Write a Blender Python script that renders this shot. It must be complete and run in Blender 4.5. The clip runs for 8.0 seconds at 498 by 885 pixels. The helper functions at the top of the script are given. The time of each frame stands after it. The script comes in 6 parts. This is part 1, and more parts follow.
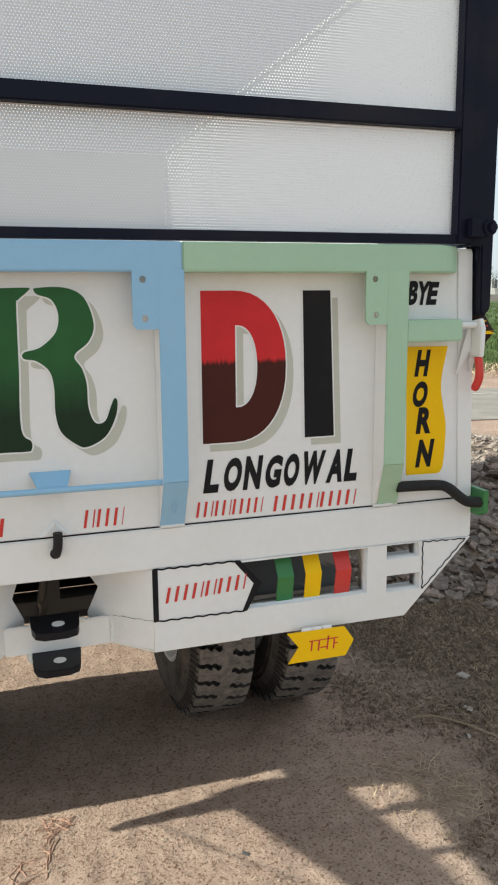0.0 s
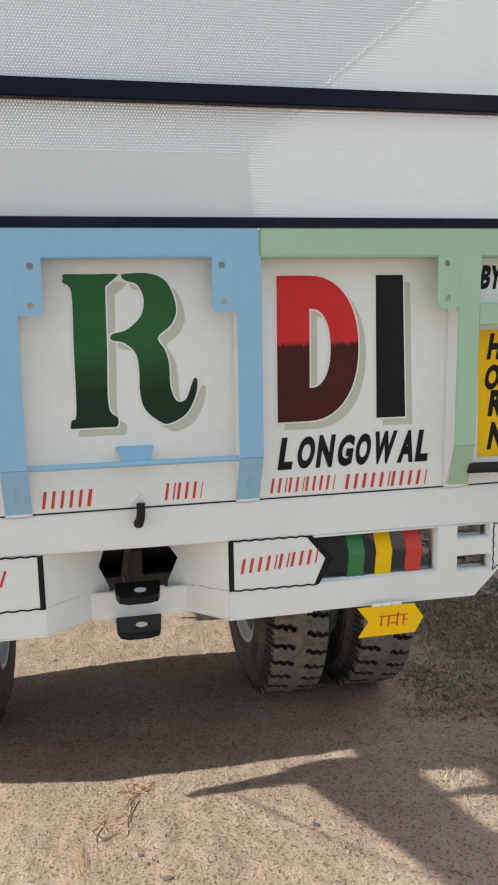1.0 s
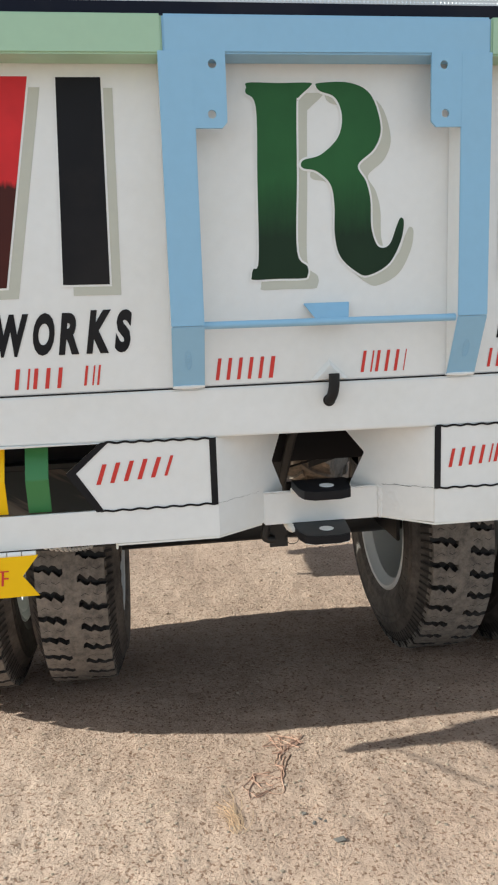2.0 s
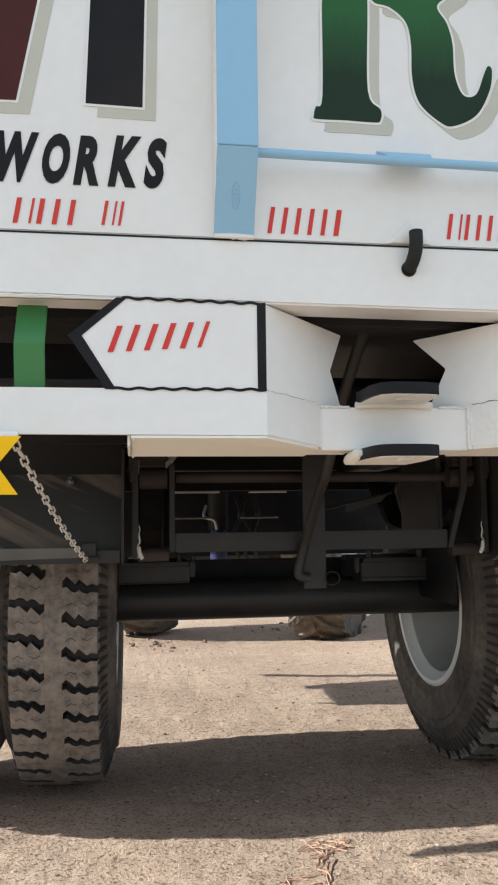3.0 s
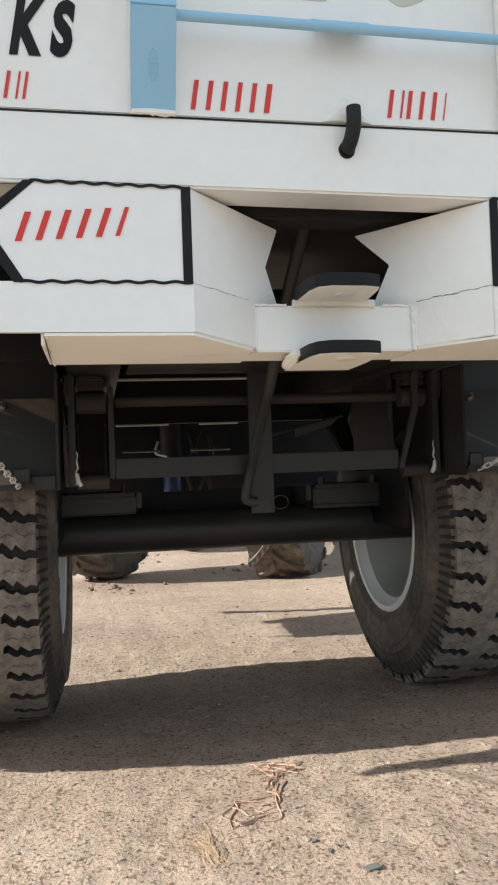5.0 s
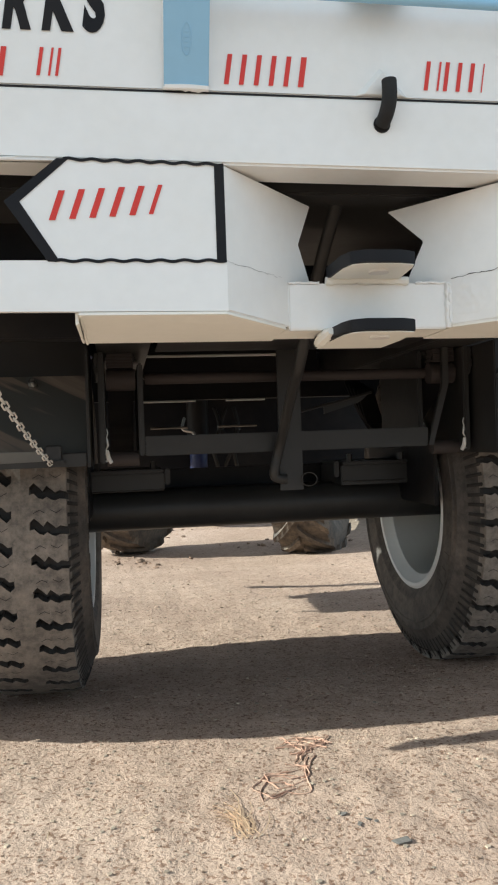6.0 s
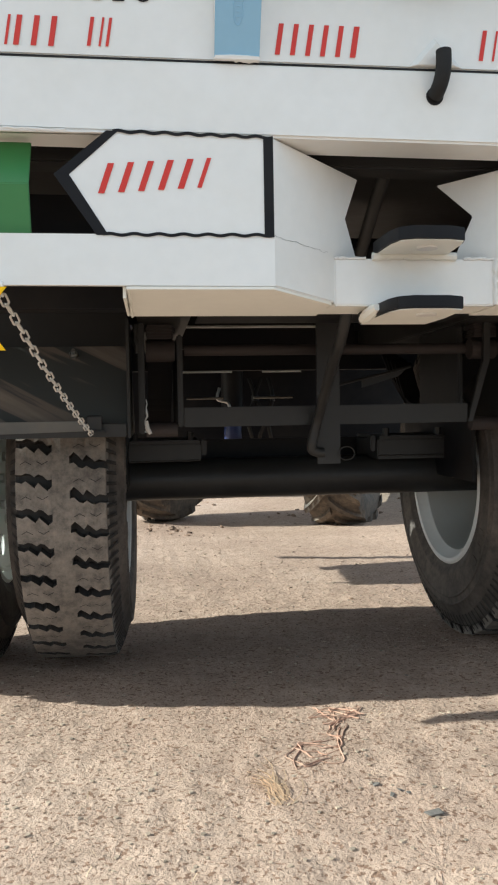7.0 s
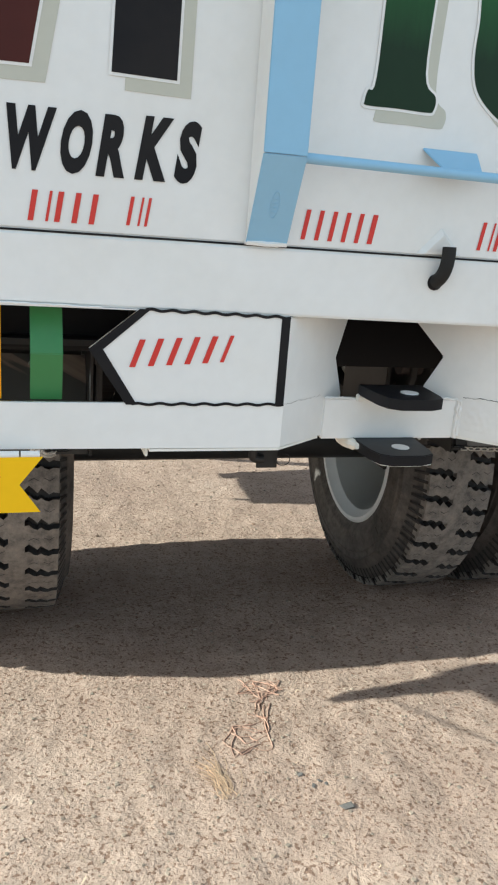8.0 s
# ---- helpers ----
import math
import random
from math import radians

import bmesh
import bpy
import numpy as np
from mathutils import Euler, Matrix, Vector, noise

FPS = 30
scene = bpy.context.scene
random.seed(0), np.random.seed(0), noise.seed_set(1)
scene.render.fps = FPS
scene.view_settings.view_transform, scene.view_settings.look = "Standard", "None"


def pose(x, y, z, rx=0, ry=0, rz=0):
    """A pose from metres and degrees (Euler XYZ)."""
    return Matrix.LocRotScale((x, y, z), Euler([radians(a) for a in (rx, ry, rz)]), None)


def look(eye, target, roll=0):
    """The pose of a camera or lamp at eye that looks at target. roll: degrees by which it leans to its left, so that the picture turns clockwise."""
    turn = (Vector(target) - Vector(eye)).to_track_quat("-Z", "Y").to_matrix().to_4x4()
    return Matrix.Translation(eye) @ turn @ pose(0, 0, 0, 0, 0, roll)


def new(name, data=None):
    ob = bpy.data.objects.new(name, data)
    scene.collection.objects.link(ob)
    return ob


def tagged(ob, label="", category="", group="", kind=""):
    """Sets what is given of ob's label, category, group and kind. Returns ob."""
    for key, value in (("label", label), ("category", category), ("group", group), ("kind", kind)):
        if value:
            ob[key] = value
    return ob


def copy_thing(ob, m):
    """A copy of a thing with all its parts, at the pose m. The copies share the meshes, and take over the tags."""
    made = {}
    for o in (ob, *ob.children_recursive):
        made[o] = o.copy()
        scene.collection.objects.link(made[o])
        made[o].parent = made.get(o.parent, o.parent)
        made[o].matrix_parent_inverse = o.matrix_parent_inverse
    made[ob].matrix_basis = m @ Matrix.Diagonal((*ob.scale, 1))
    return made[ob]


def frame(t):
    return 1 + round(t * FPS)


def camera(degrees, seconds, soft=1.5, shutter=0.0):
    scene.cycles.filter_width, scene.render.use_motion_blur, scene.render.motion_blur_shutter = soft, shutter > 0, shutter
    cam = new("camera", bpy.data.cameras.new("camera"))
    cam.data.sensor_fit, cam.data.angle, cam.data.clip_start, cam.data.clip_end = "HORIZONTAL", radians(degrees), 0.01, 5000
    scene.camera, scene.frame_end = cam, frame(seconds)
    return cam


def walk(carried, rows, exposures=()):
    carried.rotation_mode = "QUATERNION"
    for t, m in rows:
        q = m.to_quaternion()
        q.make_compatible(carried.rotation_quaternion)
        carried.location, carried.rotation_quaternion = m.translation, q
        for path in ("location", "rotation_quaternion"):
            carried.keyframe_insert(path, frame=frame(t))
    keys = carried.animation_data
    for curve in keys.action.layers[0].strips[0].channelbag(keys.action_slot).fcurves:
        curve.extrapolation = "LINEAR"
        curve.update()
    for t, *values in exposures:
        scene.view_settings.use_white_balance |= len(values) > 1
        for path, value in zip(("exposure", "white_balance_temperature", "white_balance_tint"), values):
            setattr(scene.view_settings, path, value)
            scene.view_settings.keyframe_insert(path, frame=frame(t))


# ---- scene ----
cam = camera(35.1, 8.0, soft=2.1)
PATH = [
    (0, (-0.104, -1.598, 1.512), (0.506, 0.272, 1.151), -0.5),
    (0.2, (-0.084, -1.628, 1.512), (0.601, 0.214, 1.137), -0.69),
    (0.4, (-0.07, -1.654, 1.512), (0.619, 0.185, 1.129), -0.81),
    (0.5, (-0.068, -1.664, 1.512), (0.606, 0.179, 1.129), -0.82),
    (0.7, (-0.075, -1.678, 1.508), (0.52, 0.197, 1.148), -0.85),
    (1, (-0.111, -1.685, 1.478), (0.299, 0.24, 1.121), -0.96),
    (1.25, (-0.17, -1.66, 1.416), (0.09, 0.29, 1.053), -1.31),
    (1.5, (-0.235, -1.592, 1.35), (-0.021, 0.364, 0.989), -1.56),
    (1.7, (-0.279, -1.513, 1.311), (-0.054, 0.435, 0.917), -1.88),
    (2.8, (-0.418, -1.073, 0.72), (-0.057, 0.894, 0.754), -1.2),
    (3, (-0.391, -1.048, 0.653), (-0.098, 0.921, 0.84), -0.7),
    (3.5, (-0.421, -0.988, 0.595), (-0.25, 0.986, 0.867), 0.3),
    (3.7, (-0.406, -0.978, 0.593), (-0.247, 1.004, 0.806), -0.15),
    (4, (-0.365, -0.975, 0.592), (-0.104, 0.999, 0.777), -1.3),
    (4.5, (-0.344, -0.978, 0.591), (0.029, 0.982, 0.732), -1.8),
    (4.7, (-0.335, -0.976, 0.592), (0.053, 0.984, 0.695), -2.1),
    (6, (-0.349, -0.973, 0.6), (-0.026, 1.001, 0.595), -2.0),
    (6.5, (-0.354, -0.976, 0.603), (-0.078, 1.005, 0.59), -0.7),
    (7, (-0.367, -0.975, 0.609), (-0.121, 1.008, 0.527), -1.0),
    (7.25, (-0.379, -0.995, 0.617), (-0.083, 0.973, 0.423), -1.0),
    (7.5, (-0.411, -1.015, 0.666), (-0.02, 0.918, 0.331), -0.8),
    (7.7, (-0.481, -0.996, 0.799), (0.023, 0.880, 0.323), 0.6),
    (8, (-0.566, -1.002, 1.064), (0.006, 0.836, 0.522), 4.4),
]
walk(cam, [(t, look(eye, target, roll)) for t, eye, target, roll in PATH], exposures=[(0, 1.32, 6060, -1), (1.7, 1.40, 5880, -2), (2.9, 1.61, 5760, -2), (3.5, 1.67, 5740, -1), (4.0, 1.64, 5760, -3), (6.5, 1.60, 5700, -4), (7.5, 1.57, 5640, -4), (8.0, 1.57, 5570, -5)])

# ---- daylight: hazy low sun from the front left of the trailer ----
SUN_FROM = Vector((-2.0, 0.30, 1.0)).normalized()
world = bpy.data.worlds.new("hazy_sky")
scene.world = world
world.use_nodes = True
wn = world.node_tree
sky = wn.nodes.new("ShaderNodeTexSky")
sky.sky_type = "NISHITA"
sky.sun_disc = False
sky.sun_elevation = math.asin(SUN_FROM.z)
sky.sun_rotation = math.atan2(SUN_FROM.x, SUN_FROM.y)
sky.dust_density = 2.0
sky.air_density = 1.0
sky.ozone_density = 1.0
haze = wn.nodes.new("ShaderNodeMix")
haze.data_type = "RGBA"
haze.inputs["Factor"].default_value = 0.86
haze.inputs[7].default_value = (2.335, 2.33, 2.50, 1)
wn.links.new(sky.outputs[0], haze.inputs[6])
wn.links.new(haze.outputs[2], wn.nodes["Background"].inputs[0])
wn.nodes["Background"].inputs[1].default_value = 0.129
sun_data = bpy.data.lights.new("sun", "SUN")
sun_data.energy = 3.4
sun_data.angle = radians(0.6)
sun_data.color = (1.0, 0.93, 0.84)
sun = new("sun", sun_data)
sun.matrix_world = look(SUN_FROM * 20, (0, 0, 0))


# ---- materials ----
def material(name):
    m = bpy.data.materials.new(name)
    m.use_nodes = True
    n, l = m.node_tree.nodes, m.node_tree.links
    b = n["Principled BSDF"]
    c = n.new("ShaderNodeTexCoord")
    return m, n, l, b, c


def noise_tex(n, l, c, scale, detail=4.0, rough=0.55, out="Object"):
    t = n.new("ShaderNodeTexNoise")
    t.inputs["Scale"].default_value = scale
    t.inputs["Detail"].default_value = detail
    t.inputs["Roughness"].default_value = rough
    l.new(c.outputs[out], t.inputs["Vector"])
    return t


def ramp(n, l, src, stops):
    r = n.new("ShaderNodeValToRGB")
    e = r.color_ramp.elements
    while len(e) < len(stops):
        e.new(0.5)
    for k, (p, col) in zip(e, stops):
        k.position = p
        k.color = (*col, 1) if len(col) == 3 else col
    l.new(src, r.inputs[0])
    return r


def mix(n, l, fac, a, b, mode="MIX"):
    m = n.new("ShaderNodeMix")
    m.data_type, m.blend_type = "RGBA", mode
    for sock, v in ((m.inputs["Factor"], fac), (m.inputs[6], a), (m.inputs[7], b)):
        if hasattr(v, "is_linked"):
            l.new(v, sock)
        elif isinstance(v, tuple):
            sock.default_value = (*v, 1)
        else:
            sock.default_value = v
    return m.outputs[2]


def bump(n, l, height, strength, dist, b, normal=None):
    k = n.new("ShaderNodeBump")
    k.inputs["Strength"].default_value = strength
    k.inputs["Distance"].default_value = dist
    l.new(height, k.inputs["Height"])
    if normal is not None:
        l.new(normal, k.inputs["Normal"])
    l.new(k.outputs[0], b.inputs["Normal"])
    return k.outputs[0]


def paint(name, col, rough=0.35, dirt=(0.42, 0.36, 0.28), amount=0.25, peel=0.15, coat=0.0, spec=0.45):
    """Brushed or sprayed enamel on sheet steel, with dust and faint orange peel."""
    m, n, l, b, c = material(name)
    big = noise_tex(n, l, c, 3.5, 5.0, 0.6)
    fine = noise_tex(n, l, c, 55.0, 3.0)
    mask = ramp(n, l, big.outputs[0], [(0.48, (0, 0, 0)), (0.85, (amount,) * 3)])
    base = mix(n, l, mask.outputs[0], col, dirt)
    tone = ramp(n, l, fine.outputs[0], [(0.3, (0.97, 0.97, 0.97)), (0.7, (1, 1, 1))])
    base = mix(n, l, 1.0, base, tone.outputs[0], "MULTIPLY")
    l.new(base, b.inputs["Base Color"])
    rr = ramp(n, l, big.outputs[0], [(0.3, (rough * 0.85,) * 3), (0.8, (min(1, rough * 1.4),) * 3)])
    l.new(rr.outputs[0], b.inputs["Roughness"])
    b.inputs["Coat Weight"].default_value = coat
    b.inputs["Specular IOR Level"].default_value = spec
    b.inputs["Coat Roughness"].default_value = 0.15
    wave = noise_tex(n, l, c, 9.0, 2.0)
    nm = bump(n, l, wave.outputs[0], 0.12, 0.01, b)
    bump(n, l, fine.outputs[0], peel, 0.0008, b, nm)
    return m


WHITE = paint("white_enamel", (0.83, 0.835, 0.815), 0.36, dirt=(0.60, 0.55, 0.42), amount=0.24, coat=0.15)
CREAM = paint("cream_undercoat", (0.84, 0.84, 0.78), 0.5, amount=0.15)
BLUE = paint("sky_blue_enamel", (0.30, 0.53, 0.735), 0.4, amount=0.08, coat=0.1)
GREEN = paint("pale_green_enamel", (0.41, 0.60, 0.42), 0.42, amount=0.14)
YELLOW = paint("chrome_yellow_enamel", (0.93, 0.565, 0.004), 0.45, amount=0.02, spec=0.15)
RED = paint("signal_red_enamel", (0.62, 0.045, 0.035), 0.4, amount=0.08)
STRAPGREEN = paint("leaf_green_enamel", (0.045, 0.20, 0.055), 0.38, amount=0.1, coat=0.1)
# real black paint; on deep underframe parts it also stands in for shade
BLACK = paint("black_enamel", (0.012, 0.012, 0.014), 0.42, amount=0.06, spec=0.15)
NAVY = paint("blue_black_frame_enamel", (0.006, 0.0075, 0.018), 0.45, amount=0.06, spec=0.15)
CHASSIS = paint("dusty_black_chassis_paint", (0.025, 0.025, 0.0250), 0.40, dirt=(0.098, 0.092, 0.085), amount=0.38, peel=0.3, spec=0.32)
WORN = paint("worn_grey_steel", (0.105, 0.105, 0.10), 0.5, amount=0.3, peel=0.3)
RUST = paint("rusty_brown_steel", (0.046, 0.039, 0.038), 0.6, dirt=(0.075, 0.060, 0.054), amount=0.5, peel=0.4, spec=0.2)


def sun_streaked():
    """Black sheet steel with slanting streaks of sunlight put into its colour."""
    m, n, l, b, c = material("sun_streaked_black_sheet")
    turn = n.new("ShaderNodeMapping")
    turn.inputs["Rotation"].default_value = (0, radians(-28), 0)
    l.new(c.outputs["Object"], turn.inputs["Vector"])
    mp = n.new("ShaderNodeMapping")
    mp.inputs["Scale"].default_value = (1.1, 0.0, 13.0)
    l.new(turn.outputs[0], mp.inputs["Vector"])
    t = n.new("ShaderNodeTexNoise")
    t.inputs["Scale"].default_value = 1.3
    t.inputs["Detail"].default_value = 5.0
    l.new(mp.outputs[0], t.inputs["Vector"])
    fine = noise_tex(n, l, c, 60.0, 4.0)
    # brown stops paint the sun streaks that fall through gaps
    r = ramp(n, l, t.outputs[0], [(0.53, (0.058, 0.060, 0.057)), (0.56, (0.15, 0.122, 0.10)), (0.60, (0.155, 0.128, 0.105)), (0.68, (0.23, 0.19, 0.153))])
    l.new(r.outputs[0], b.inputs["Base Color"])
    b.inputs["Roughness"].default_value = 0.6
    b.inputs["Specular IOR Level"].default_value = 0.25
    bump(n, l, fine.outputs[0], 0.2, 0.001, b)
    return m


SUNSTREAK = sun_streaked()
INK = paint("black_lettering_paint", (0.012, 0.012, 0.014), 0.5, amount=0.05, spec=0.15)
REDINK = paint("red_lettering_paint", (0.60, 0.035, 0.025), 0.5, amount=0.05)
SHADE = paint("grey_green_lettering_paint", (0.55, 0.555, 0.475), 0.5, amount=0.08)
SILVER = paint("silver_wheel_paint", (0.60, 0.605, 0.575), 0.38, amount=0.25)
BEADING = paint("white_wheel_paint", (0.83, 0.83, 0.81), 0.4, amount=0.12)
PLUG = paint("pale_bush_paint", (0.72, 0.72, 0.70), 0.5, amount=0.2)


def two_tone(name, top, low, z0, z1, ragged):
    """Sign-writer's blend from one colour to a darker one, with brush-ragged meeting line."""
    m, n, l, b, c = material(name)
    sep = n.new("ShaderNodeSeparateXYZ")
    l.new(c.outputs["Object"], sep.inputs[0])
    st = n.new("ShaderNodeMapping")
    st.inputs["Scale"].default_value = (1, 1, 0.12)
    l.new(c.outputs["Object"], st.inputs["Vector"])
    nz = n.new("ShaderNodeTexNoise")
    nz.inputs["Scale"].default_value = 190.0
    nz.inputs["Detail"].default_value = 3.0
    l.new(st.outputs[0], nz.inputs["Vector"])
    sub = n.new("ShaderNodeMath")
    sub.operation = "MULTIPLY_ADD"
    sub.inputs[1].default_value = ragged
    l.new(nz.outputs[0], sub.inputs[0])
    l.new(sep.outputs["Z"], sub.inputs[2])
    mp = n.new("ShaderNodeMapRange")
    mp.inputs["From Min"].default_value = z0
    mp.inputs["From Max"].default_value = z1
    l.new(sub.outputs[0], mp.inputs["Value"])
    big = noise_tex(n, l, c, 14.0, 3.0)
    tone = ramp(n, l, big.outputs[0], [(0.3, (0.82, 0.82, 0.82)), (0.75, (1, 1, 1))])
    col = mix(n, l, mp.outputs[0], low, top)
    l.new(mix(n, l, 1.0, col, tone.outputs[0], "MULTIPLY"), b.inputs["Base Color"])
    b.inputs["Roughness"].default_value = 0.42
    b.inputs["Specular IOR Level"].default_value = 0.2
    bump(n, l, nz.outputs[0], 0.1, 0.0005, b)
    return m


REDBLEND = two_tone("red_to_maroon_sign_paint", (0.66, 0.03, 0.035), (0.068, 0.015, 0.011), 1.385, 1.395, 0.02)
GREENBLEND = two_tone("green_to_black_sign_paint", (0.035, 0.13, 0.04), (0.015, 0.037, 0.017), 1.30, 1.40, 0.03)


def rubber(name, col, dusty, amount):
    m, n, l, b, c = material(name)
    big = noise_tex(n, l, c, 6.0, 6.0, 0.65)
    fine = noise_tex(n, l, c, 120.0, 3.0)
    mask = ramp(n, l, big.outputs[0], [(0.3, (0, 0, 0)), (0.75, (amount,) * 3)])
    scuff = noise_tex(n, l, c, 34.0, 8.0, 0.75)
    worn = ramp(n, l, scuff.outputs[0], [(0.36, (0.55, 0.55, 0.56)), (0.52, (1, 1, 1)), (0.68, (1.35, 1.32, 1.28))])
    base = mix(n, l, mask.outputs[0], col, dusty)
    l.new(mix(n, l, 1.0, base, worn.outputs[0], "MULTIPLY"), b.inputs["Base Color"])
    b.inputs["Roughness"].default_value = 0.78
    bump(n, l, fine.outputs[0], 0.35, 0.001, b)
    return m


TYRE = rubber("worn_black_rubber", (0.040, 0.036, 0.033), (0.175, 0.143, 0.118), 0.85)
SHOULDER = rubber("black_shoulder_rubber", (0.018, 0.0165, 0.0155), (0.062, 0.050, 0.042), 0.6)
TREAD = rubber("dusty_tread_rubber", (0.150, 0.130, 0.111), (0.262, 0.226, 0.190), 0.8)
LUGS = rubber("earth_caked_tractor_rubber", (0.05, 0.042, 0.036), (0.22, 0.17, 0.12), 0.8)
PIPE = rubber("black_pipe_sleeve", (0.008, 0.008, 0.008), (0.03, 0.027, 0.024), 0.2)


def metal(name, col, rough):
    m, n, l, b, c = material(name)
    t = noise_tex(n, l, c, 60.0, 4.0)
    l.new(mix(n, l, t.outputs[0], col, tuple(v * 0.55 for v in col)), b.inputs["Base Color"])
    b.inputs["Metallic"].default_value = 0.9
    b.inputs["Roughness"].default_value = rough
    bump(n, l, t.outputs[0], 0.2, 0.0006, b)
    return m


ZINC = metal("galvanised_steel", (0.62, 0.61, 0.58), 0.42)
LINKZINC = paint("bright_zinc_plating", (0.62, 0.60, 0.56), 0.38, amount=0.25)
OLDZINC = metal("dull_zinc", (0.36, 0.33, 0.29), 0.55)


def mesh_sheet(name, col, pitch):
    """Perforated sheet: staggered round holes, punched right through."""
    m, n, l, b, c = material(name)
    b.inputs["Base Color"].default_value = (*col, 1)
    b.inputs["Roughness"].default_value = 0.5
    sep = n.new("ShaderNodeSeparateXYZ")
    l.new(c.outputs["UV"], sep.inputs[0])

    def math_node(op, a, v=None):
        k = n.new("ShaderNodeMath")
        k.operation = op
        for s, x in ((k.inputs[0], a), (k.inputs[1], v)):
            if x is None:
                continue
            if hasattr(x, "is_linked"):
                l.new(x, s)
            else:
                s.default_value = x
        return k.outputs[0]

    def dist(ox, oy):
        u = math_node("ADD", math_node("DIVIDE", sep.outputs["X"], pitch), ox)
        v = math_node("ADD", math_node("DIVIDE", sep.outputs["Y"], pitch * 1.732), oy)
        fu = math_node("SUBTRACT", math_node("FRACT", u), 0.5)
        fv = math_node("MULTIPLY", math_node("SUBTRACT", math_node("FRACT", v), 0.5), 1.732)
        return math_node("SQRT", math_node("ADD", math_node("MULTIPLY", fu, fu), math_node("MULTIPLY", fv, fv)))

    near = math_node("MINIMUM", dist(0.0, 0.0), dist(0.5, 0.5))
    solid = math_node("GREATER_THAN", near, 0.160)
    tr = n.new("ShaderNodeBsdfTransparent")
    mx = n.new("ShaderNodeMixShader")
    l.new(solid, mx.inputs[0])
    l.new(tr.outputs[0], mx.inputs[1])
    l.new(b.outputs[0], mx.inputs[2])
    l.new(mx.outputs[0], n["Material Output"].inputs["Surface"])
    return m


MESH = mesh_sheet("white_perforated_sheet", (0.70, 0.71, 0.715), 0.0066)


def soil():
    m, n, l, b, c = material("sandy_yard_soil")
    sep = n.new("ShaderNodeSeparateXYZ")
    l.new(c.outputs["Object"], sep.inputs[0])
    patch = noise_tex(n, l, c, 1.3, 6.0, 0.6)
    mid = noise_tex(n, l, c, 22.0, 6.0, 0.65)
    grit = noise_tex(n, l, c, 160.0, 4.0, 0.6)
    sand = ramp(n, l, patch.outputs[0], [(0.30, (0.372, 0.261, 0.197)), (0.55, (0.465, 0.338, 0.257)), (0.78, (0.521, 0.391, 0.305))])
    speck = ramp(n, l, grit.outputs[0], [(0.34, (0.76, 0.72, 0.69)), (0.46, (0.98, 0.98, 0.98)), (0.75, (1.04, 1.03, 1.02))])
    col = mix(n, l, 1.0, sand.outputs[0], speck.outputs[0], "MULTIPLY")
    clod = ramp(n, l, mid.outputs[0], [(0.30, (0.70, 0.68, 0.66)), (0.55, (1, 1, 1))])
    col = mix(n, l, 0.8, col, clod.outputs[0], "MULTIPLY")
    grain = n.new("ShaderNodeTexVoronoi")
    grain.inputs["Scale"].default_value = 80.0
    l.new(c.outputs["Object"], grain.inputs["Vector"])
    dots = ramp(n, l, grain.outputs["Distance"], [(0.08, (0.52, 0.46, 0.42)), (0.20, (1, 1, 1))])
    where = ramp(n, l, mid.outputs[0], [(0.36, (0.1, 0.1, 0.1)), (0.58, (0.95, 0.95, 0.95))])
    col = mix(n, l, where.outputs[0], col, mix(n, l, 1.0, col, dots.outputs[0], "MULTIPLY"))
    # small shadows of holes and crumbs, put into the soil colour
    shade_fleck = noise_tex(n, l, c, 98.0, 2.0, 0.5)
    shade_flecks = ramp(n, l, shade_fleck.outputs[0], [(0.575, (1, 1, 1)), (0.63, (0.46, 0.37, 0.32))])
    col = mix(n, l, 0.85, col, shade_flecks.outputs[0], "MULTIPLY")
    # littered humus soil beside the trailer
    ad = n.new("ShaderNodeMath")
    ad.operation = "MULTIPLY_ADD"
    ad.inputs[1].default_value = 0.9
    l.new(patch.outputs[0], ad.inputs[0])
    l.new(sep.outputs["X"], ad.inputs[2])
    mr = n.new("ShaderNodeMapRange")
    mr.inputs["From Min"].default_value = 1.38
    mr.inputs["From Max"].default_value = 2.05
    l.new(ad.outputs[0], mr.inputs["Value"])
    ad2 = n.new("ShaderNodeMapRange")
    ad2.inputs["From Min"].default_value = 5.2
    ad2.inputs["From Max"].default_value = 4.2
    l.new(sep.outputs["X"], ad2.inputs["Value"])
    mul = n.new("ShaderNodeMath")
    mul.operation = "MULTIPLY"
    l.new(mr.outputs[0], mul.inputs[0])
    l.new(ad2.outputs[0], mul.inputs[1])
    humus = ramp(n, l, mid.outputs[0], [(0.25, (0.155, 0.116, 0.085)), (0.6, (0.255, 0.197, 0.147)), (0.85, (0.35, 0.277, 0.212))])
    col = mix(n, l, mul.outputs[0], col, humus.outputs[0])
    l.new(col, b.inputs["Base Color"])
    b.inputs["Roughness"].default_value = 0.95
    b.inputs["Specular IOR Level"].default_value = 0.2
    pits = n.new("ShaderNodeTexVoronoi")
    pits.inputs["Scale"].default_value = 48.0
    warp = mix(n, l, 0.05, c.outputs["Object"], mid.outputs["Color"], "LINEAR_LIGHT")
    l.new(warp, pits.inputs["Vector"])
    hollow = ramp(n, l, pits.outputs["Distance"], [(0.10, (0, 0, 0)), (0.26, (1, 1, 1))])
    bare = ramp(n, l, noise_tex(n, l, c, 31.0, 3.0).outputs[0], [(0.46, (1, 1, 1)), (0.60, (0, 0, 0))])
    hollow = mix(n, l, 1.0, hollow.outputs[0], bare.outputs[0], "LIGHTEN")
